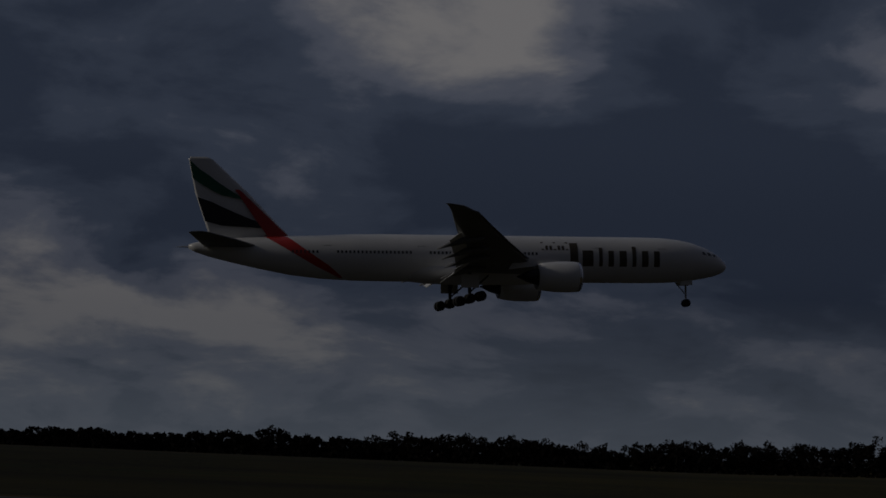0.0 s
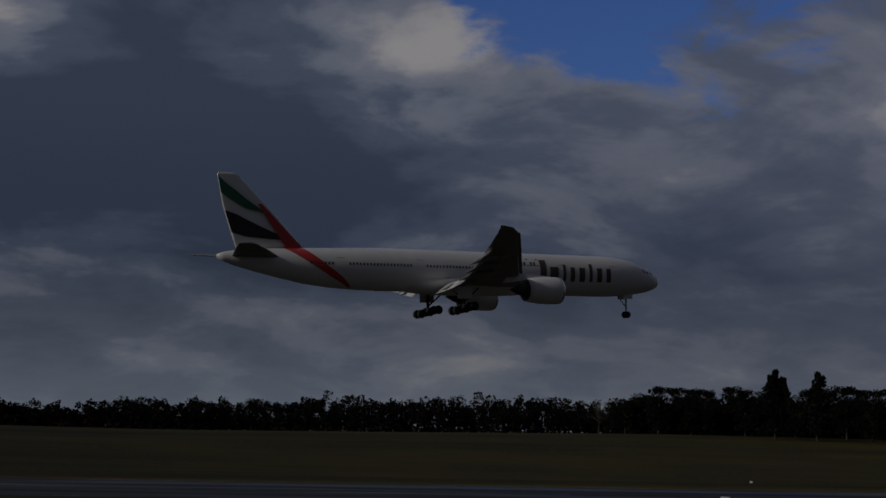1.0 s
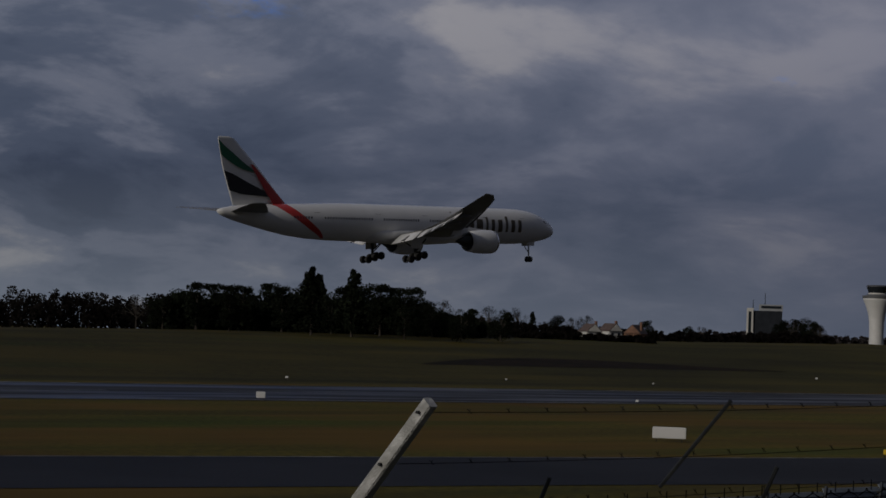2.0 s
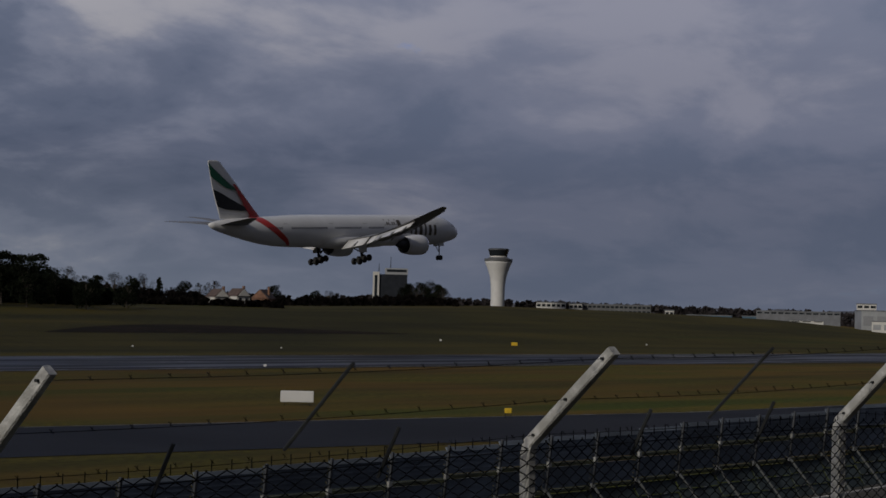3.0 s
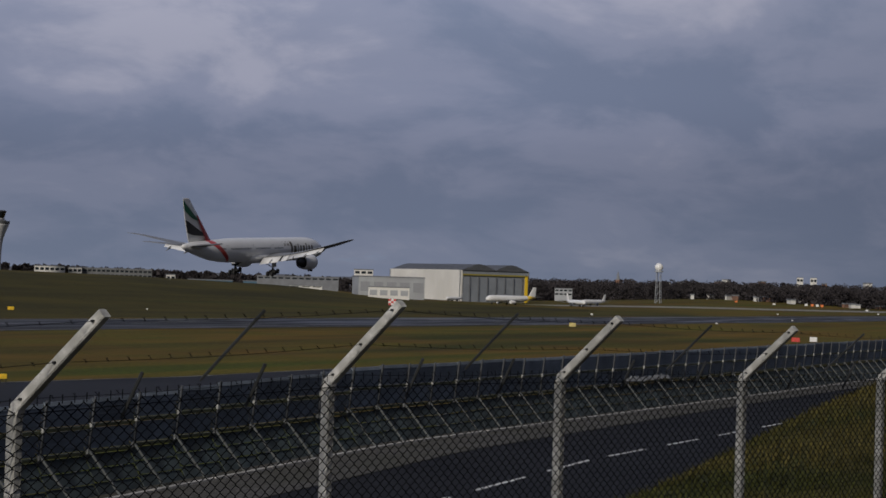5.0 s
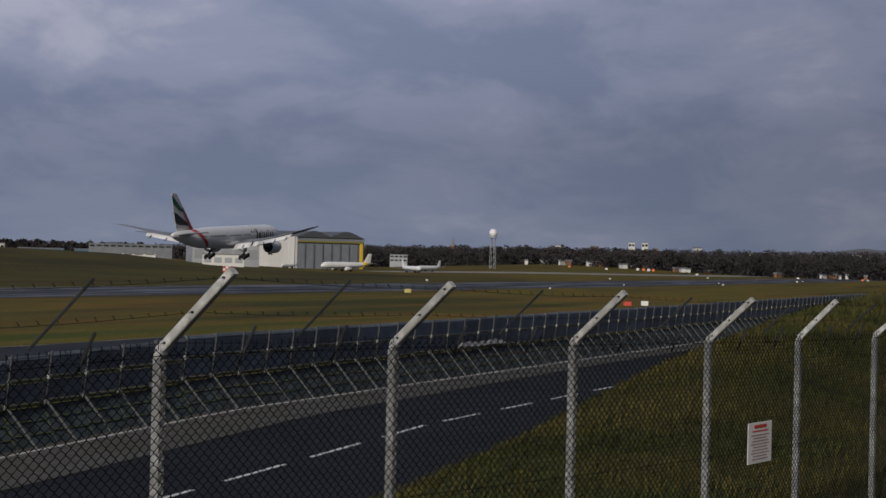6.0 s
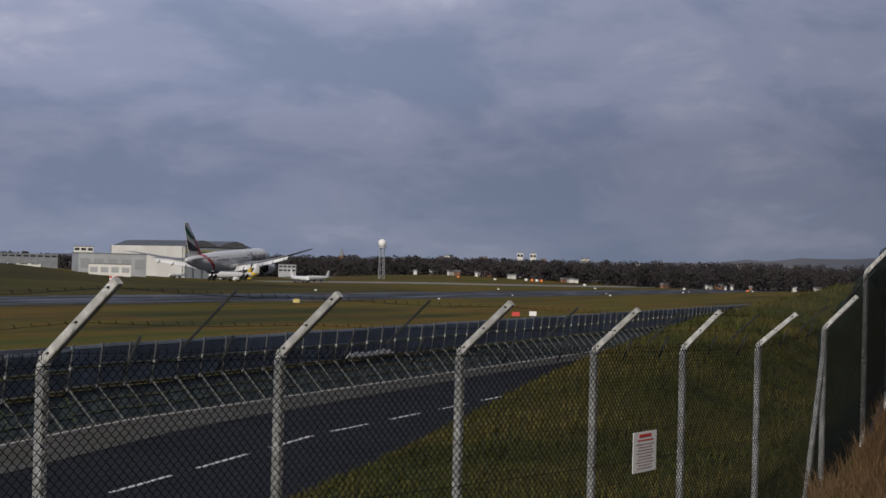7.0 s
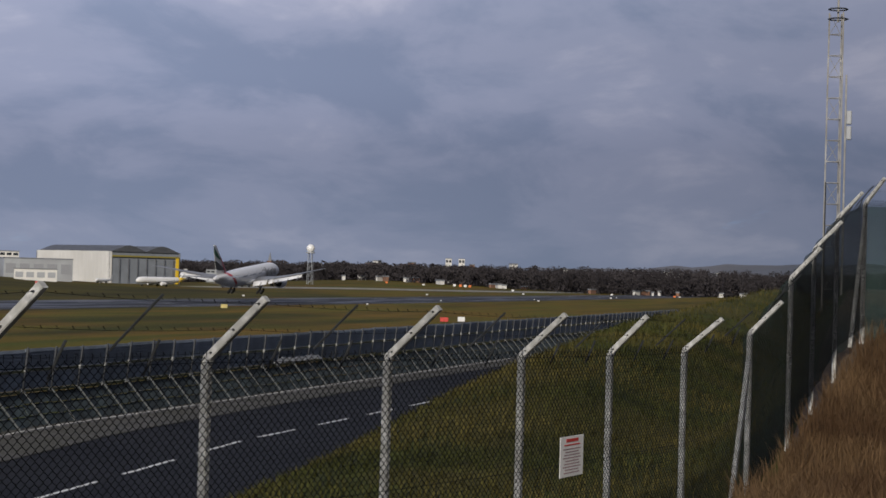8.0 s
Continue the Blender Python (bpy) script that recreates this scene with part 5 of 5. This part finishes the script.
for k, (az, el, kind) in enumerate(STAND):
    plant(kind, az, (600 if az > 50.6 else 860) + 25 * ((k * 7) % 5), el, k % 3)


def house(az, dist, w, h, wall, turn=0.0):
    x, y, z = far_place(az, dist)
    b = thing("house", "small white-walled house with a pitched tiled roof among trees", "house", (x, y, z), az - 90 + turn, "houses by the field")
    block(b, "wall", (-w / 2, 0, -1.5), (w / 2, 8, h), wall)
    bm = bmesh.new()
    loft(bm, [[(-w / 2 - .4, yy, h - .1), (0, yy, h + w * .5), (w / 2 + .4, yy, h - .1)] for yy in (-.4, 8.4)])
    part("roof", bm, M_TILE, b, "brown tiled roof")
    bm = bmesh.new()
    vs = [bm.verts.new(p) for p in ((-w / 2 + .2, -.45, h), (w / 2 - .2, -.45, h), (0, -.45, h + w * .46))]
    bm.faces.new(vs)
    ex = bmesh.ops.extrude_face_region(bm, geom=bm.faces[:])
    bmesh.ops.translate(bm, vec=(0, -.1, 0), verts=[v for v in ex["geom"] if isinstance(v, bmesh.types.BMVert)])
    part("gable", bm, wall, b)
    for xx in (-w * .25, w * .25):
        block(b, "window", (xx - .6, -.06, h * .45), (xx + .6, .02, h * .8), M_GLASS_DARK, bevel=0)
    block(b, "chimney", (w * .3, 3, h + 1), (w * .3 + .8, 4, h + w * .5 + 1), M_BRICK)


for az, dd, w, h, mt, tr in ((48.05, 720, 6, 3.2, M_WHITE_CLAD, 25), (47.4, 740, 6, 3.6, M_WHITE_CLAD, 32), (46.9, 760, 7, 3, M_BRICK, -20)):
    house(az, dd, w, h, mt, tr)


def woodland(name, label, az0, az1, dist, tops, seed, count, leaf, material, deep=60.0):
    """A far strip of wood: many crowns of small sprays, with an uneven top line."""
    r = np.random.default_rng(seed)
    vs = []
    for k in range(count):
        az = az0 + (az1 - az0) * (k + r.random()) / count
        d = dist + deep * r.random()
        x, y, z = far_place(az, d)
        top = EYE + d * math.tan(radians(float(np.interp(az, *tops))))
        h = max(3.0, top - z) * (r.uniform(.8, 1.04) if r.random() < .7 else r.uniform(.55, .8))
        w = h * r.uniform(.3, .48)
        for _ in range(7):
            c = (x + r.normal(0, w * .5), y + r.normal(0, w * .5), z + h * r.uniform(.3, .92))
            vs.append(leaf_cloud(r, c, (w * .42, w * .42, h * .13), 40, leaf))
        vs.append(leaf_cloud(r, (x, y, z + h * .2), (w, w, h * .25), 40, leaf * 1.6))
    ob = tri_mesh(name, np.concatenate(vs), material, None)
    return tagged(ob, label, "woodland", kind="stuff")


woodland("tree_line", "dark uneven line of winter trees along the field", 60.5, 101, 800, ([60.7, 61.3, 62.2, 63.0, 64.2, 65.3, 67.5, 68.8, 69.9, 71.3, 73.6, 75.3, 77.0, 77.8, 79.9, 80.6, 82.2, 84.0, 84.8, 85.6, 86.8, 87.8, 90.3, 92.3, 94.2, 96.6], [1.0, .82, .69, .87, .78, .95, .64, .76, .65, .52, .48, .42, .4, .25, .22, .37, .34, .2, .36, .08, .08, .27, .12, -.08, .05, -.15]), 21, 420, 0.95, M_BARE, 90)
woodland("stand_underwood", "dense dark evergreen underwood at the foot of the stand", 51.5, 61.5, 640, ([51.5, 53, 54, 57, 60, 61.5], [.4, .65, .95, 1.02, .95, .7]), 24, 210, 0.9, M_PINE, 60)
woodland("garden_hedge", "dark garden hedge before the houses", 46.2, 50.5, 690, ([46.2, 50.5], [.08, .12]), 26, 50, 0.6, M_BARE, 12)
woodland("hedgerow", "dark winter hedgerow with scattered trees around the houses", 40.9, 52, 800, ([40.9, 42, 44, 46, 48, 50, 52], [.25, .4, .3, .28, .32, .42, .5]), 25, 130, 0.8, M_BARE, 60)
woodland("far_wood", "broad belt of leafless wood beyond the airfield", 2.0, 25.5, 1650, ([2, 5, 8.3, 13.5, 18.7, 22, 25.5], [.5, .46, .47, .42, .42, .36, .28]), 22, 1000, 1.1, M_WOOD_HAZED, 250)
woodland("far_hedge", "low dark hedge line behind the apron buildings", 25, 45, 1400, ([25, 30, 38, 45], [.25, .2, .3, .35]), 23, 160, 1.6, M_WOOD_HAZED, 120)


def far_hills():
    """A long low ridge on the horizon, with its uneven crest."""
    xs = np.linspace(-4, 42, 90)
    v, f_ = [], []
    for k, a in enumerate(xs):
        el = float(np.interp(a, [-4, 3, 7, 10, 14, 20, 30, 100], [.72, .74, .62, .42, .34, .3, .2, .15])) + .03 * math.sin(a * 3.1) + .02 * math.sin(a * 7.7)
        for dd, ee in ((2600, -.35), (3300, el), (4300, el * .7)):
            v.append(far_place(a, dd, ee))
    for k in range(len(xs) - 1):
        for q in range(2):
            a = 3 * k + q
            f_.append((a, a + 3, a + 4, a + 1))
    tagged(mesh_part("far_hills", v, f_, mat("hazy_hills", (0.09, 0.1, 0.12), 1.0, vary=0.2, scale=0.01, second=(0.12, 0.12, 0.13), second_scale=0.003), smooth=True), "low wooded ridge on the horizon", "hills", kind="structure")


far_hills()


def town():
    """Pale roofs and walls scattered through the far wood."""
    r = np.random.default_rng(9)
    for k in range(46):
        az = r.uniform(5.2, 19.5)
        d = r.uniform(1880, 1970)
        el = r.uniform(.2, .4)
        if k % 2:
            d = r.uniform(1630, 1680)
        x, y, z = far_place(az, d, el)
        g = float(land(x, y))
        if k % 2:
            # those before the trees stand low on the turf
            z = g + r.uniform(.6, 1.8)
        b = thing("far_building", "small pale building among far trees", "building", (x, y, g), az - 90 + r.uniform(-40, 40), "far buildings")
        w, h = r.uniform(3, 10), r.uniform(1.2, 2.4)
        if k % 2:
            w *= .45
        block(b, "wall", (-w / 2, 0, -2), (w / 2, 9, z - g + h), M_WHITE_CLAD if k % 3 else M_BRICK)
        block(b, "roof", (-w / 2 - .3, -.4, z - g + h), (w / 2 + .3, 9.4, z - g + h + 1.2), M_ROOF)


town()
for az in (15.31, 14.91):
    low_building(az, 1990, 6.5, 6.0, 7, .42, M_WHITE_CLAD, "pale square tank house above the wood", 1, 2, "tank_house")


# ---------------------------------------------------------------- markers on the airfield
def marker(name, label, category, x, y, w, h, deep, material, legs=0.25, turn=0.0, group=""):
    z = float(land(x, y))
    t = thing(name, label, category, (x, y, z), turn, group)
    block(t, "panel", (-w / 2, -deep / 2, legs), (w / 2, deep / 2, legs + h), material)
    for s in (-.38, .38):
        bm = bmesh.new()
        rod(bm, (w * s, 0, -.2), (w * s, 0, legs + .05), .04)
        part("leg", bm, M_DARKSTEEL, t)
    return t


marker("taxi_sign", "white airfield sign board on short legs", "sign", 138.3, 141.7, 3.5, 1.2, .25, M_WHITE, .35, -42)
marker("taxi_sign", "small white airfield sign board beside the runway", "sign", 141, 227, 1.3, .9, .2, M_WHITE, .3, -30)
marker("yellow_sign", "small yellow airfield sign on legs", "sign", 400, 325, 1.7, .9, .3, M_YELLOW_B, .3, -45)
marker("yellow_sign", "small yellow airfield sign on legs", "sign", 142.5, 116.4, .7, .5, .2, M_YELLOW_B, .5, -45)
marker("yellow_sign", "small yellow airfield sign on legs", "sign", 502, 204, 1.9, 1.1, .3, mat("pale_yellow", (0.6, 0.5, 0.2), 0.5), .2, -60)
marker("red_sign", "red mandatory airfield sign on legs", "sign", 425, 117, 1.9, 1.0, .3, M_RED, .3, -72)
marker("white_sign", "white airfield sign board on legs", "sign", 432, 114.7, 1.7, 1.1, .3, M_WHITE, .3, -72)
hut = marker("chequered_hut", "red and white chequered equipment hut on the turf", "hut", 735, 385, 3.4, 2.8, 2.6, M_WHITE, .05, -62)
for k in range(3):
    for q in range(3):
        if (k + q) % 2 == 0:
            block(hut, "red_square", (-1.7 + 1.13 * k, -1.36, .1 + .9 * q), (-.57 + 1.13 * k, -1.3, 1.0 + .9 * q), M_RED, bevel=0)
for px, py, sz in ((199, 311, .55), (392, 345, .6), (214, 227, .5), (300, 313, .4), (470, 330, .5), (262, 320, .4), (640, 205, .7), (760, 300, .9), (900, 200, .9), (1050, 300, 1.0), (1180, 215, 1.1), (1300, 300, 1.2), (1450, 210, 1.3), (1700, 300, 1.4), (800, 222, .6), (980, 220, .6), (1240, 222, .7)):
    marker("edge_light", "small white light fitting on the turf", "light fitting", px, py, sz, sz * .7, sz * .7, M_WHITE, .25, -50, "airfield lights")
for az, mt in ((15.11, M_WHITE), (14.93, M_ORANGE), (14.78, M_WHITE), (14.64, M_ORANGE)):
    px, py, _ = far_place(az, 1560)
    marker("approach_light_box", "white and red glide path light box", "light fitting", px, py, 2.2, 1.9, 1.2, mt, .4, -70, "glide path lights")
for az, dd, mt in ((16.06, 1500, M_WHITE), (13.32, 1500, M_WHITE), (17.19, 1500, M_ORANGE), (10.3, 1500, M_WHITE), (8.4, 1450, M_ORANGE)):
    px, py, _ = far_place(az, dd)
    marker("marker_board", "small bright marker board on the far turf", "sign", px, py, 2.0, 1.2, .4, mt, .4, -70, "marker boards")


# ---------------------------------------------------------------- grass on the bank and the mound
def blades(name, label, category, spots, length, width, material, seed, bend=.35):
    r = np.random.default_rng(seed)
    vs = []
    for x, y in spots:
        z = float(land(x, y))
        l = length * r.uniform(.5, 1.25)
        a = r.uniform(0, 2 * math.pi)
        d = np.array([math.cos(a), math.sin(a), 0])
        n = np.array([-d[1], d[0], 0]) * width * r.uniform(.6, 1.4)
        b = np.array([x, y, z - .02])
        m_ = b + d * l * bend * .35 + [0, 0, l * .6]
        t = b + d * l * bend * r.uniform(.7, 1.3) + [0, 0, l * .95]
        vs += [b - n, b + n, m_ + n * .7, b - n, m_ + n * .7, m_ - n * .7, m_ - n * .7, m_ + n * .7, t]
    ob = tri_mesh(name, np.array(vs), material, None)
    return tagged(ob, label, category, kind="stuff")


r_ = np.random.default_rng(31)
spots = []
while len(spots) < 32000:
    x, y = r_.uniform(13, 37), r_.uniform(-2.5, 3.2)
    yf = float(np.interp(x, [f[0] for f in FENCE], [f[1] for f in FENCE]))
    if y < yf - .15 and radians(-3) < math.atan2(y, x) < radians(6.3):
        spots.append((x, y))
blades("dry_grass", "tall dry straw-coloured grass on the bank", "grass", spots, .6, .0065, M_STRAW, 32, .45)
spots = []
while len(spots) < 42000:
    x, y = r_.uniform(16, 110) if r_.random() < .3 else r_.uniform(16, 60), r_.uniform(3, 16)
    yf = float(np.interp(x, [f[0] for f in FENCE], [f[1] for f in FENCE]))
    if y > yf + .1:
        spots.append((x, y))
blades("mound_grass", "rough green grass on the mound behind the fence", "grass", spots, .2, .014, M_BLADE, 33, .7)


# ---------------------------------------------------------------- what moves
# seconds, x, y, z of the nose, heading, pitch, bank
FLIGHT = [
    (0, 67.08, 248.32, 37.07, 6.36, 3.18, 0.19),
    (0.5, 104.61, 252.02, 35.85, 5.75, 2.97, -1.02),
    (1, 144.55, 253.76, 33.64, 5.09, 2.17, -0.66),
    (2.5, 256.55, 256.64, 28.72, 4.41, 2.97, -0.21),
    (3, 295.60, 256.73, 27.14, 3.91, 3.04, -1.04),
    (3.5, 332.18, 257.76, 25.21, 3.68, 2.84, -0.27),
    (4, 370.19, 256.88, 23.54, 3.30, 2.68, -0.09),
    (4.5, 408.05, 257.33, 22.03, 3.06, 2.70, -0.20),
    (5, 447.03, 257.02, 20.17, 3.04, 2.38, 0.54),
    (5.2, 462.37, 256.79, 19.47, 3.01, 2.35, 0.30),
    (6.5, 559.15, 255.01, 15.15, 2.88, 2.33, -1.02),
    (7, 596.48, 253.54, 13.98, 3.00, 2.71, -1.92),
    (7.5, 633.08, 252.98, 13.23, 3.24, 3.67, -1.37),
    (8, 669.87, 251.39, 12.30, 3.67, 4.26, -0.50),
]


def motions():
    walk(AIRLINER, [(t, pose(x, y, z, bank, -pitch, head)) for t, x, y, z, head, pitch, bank in FLIGHT])


motions()
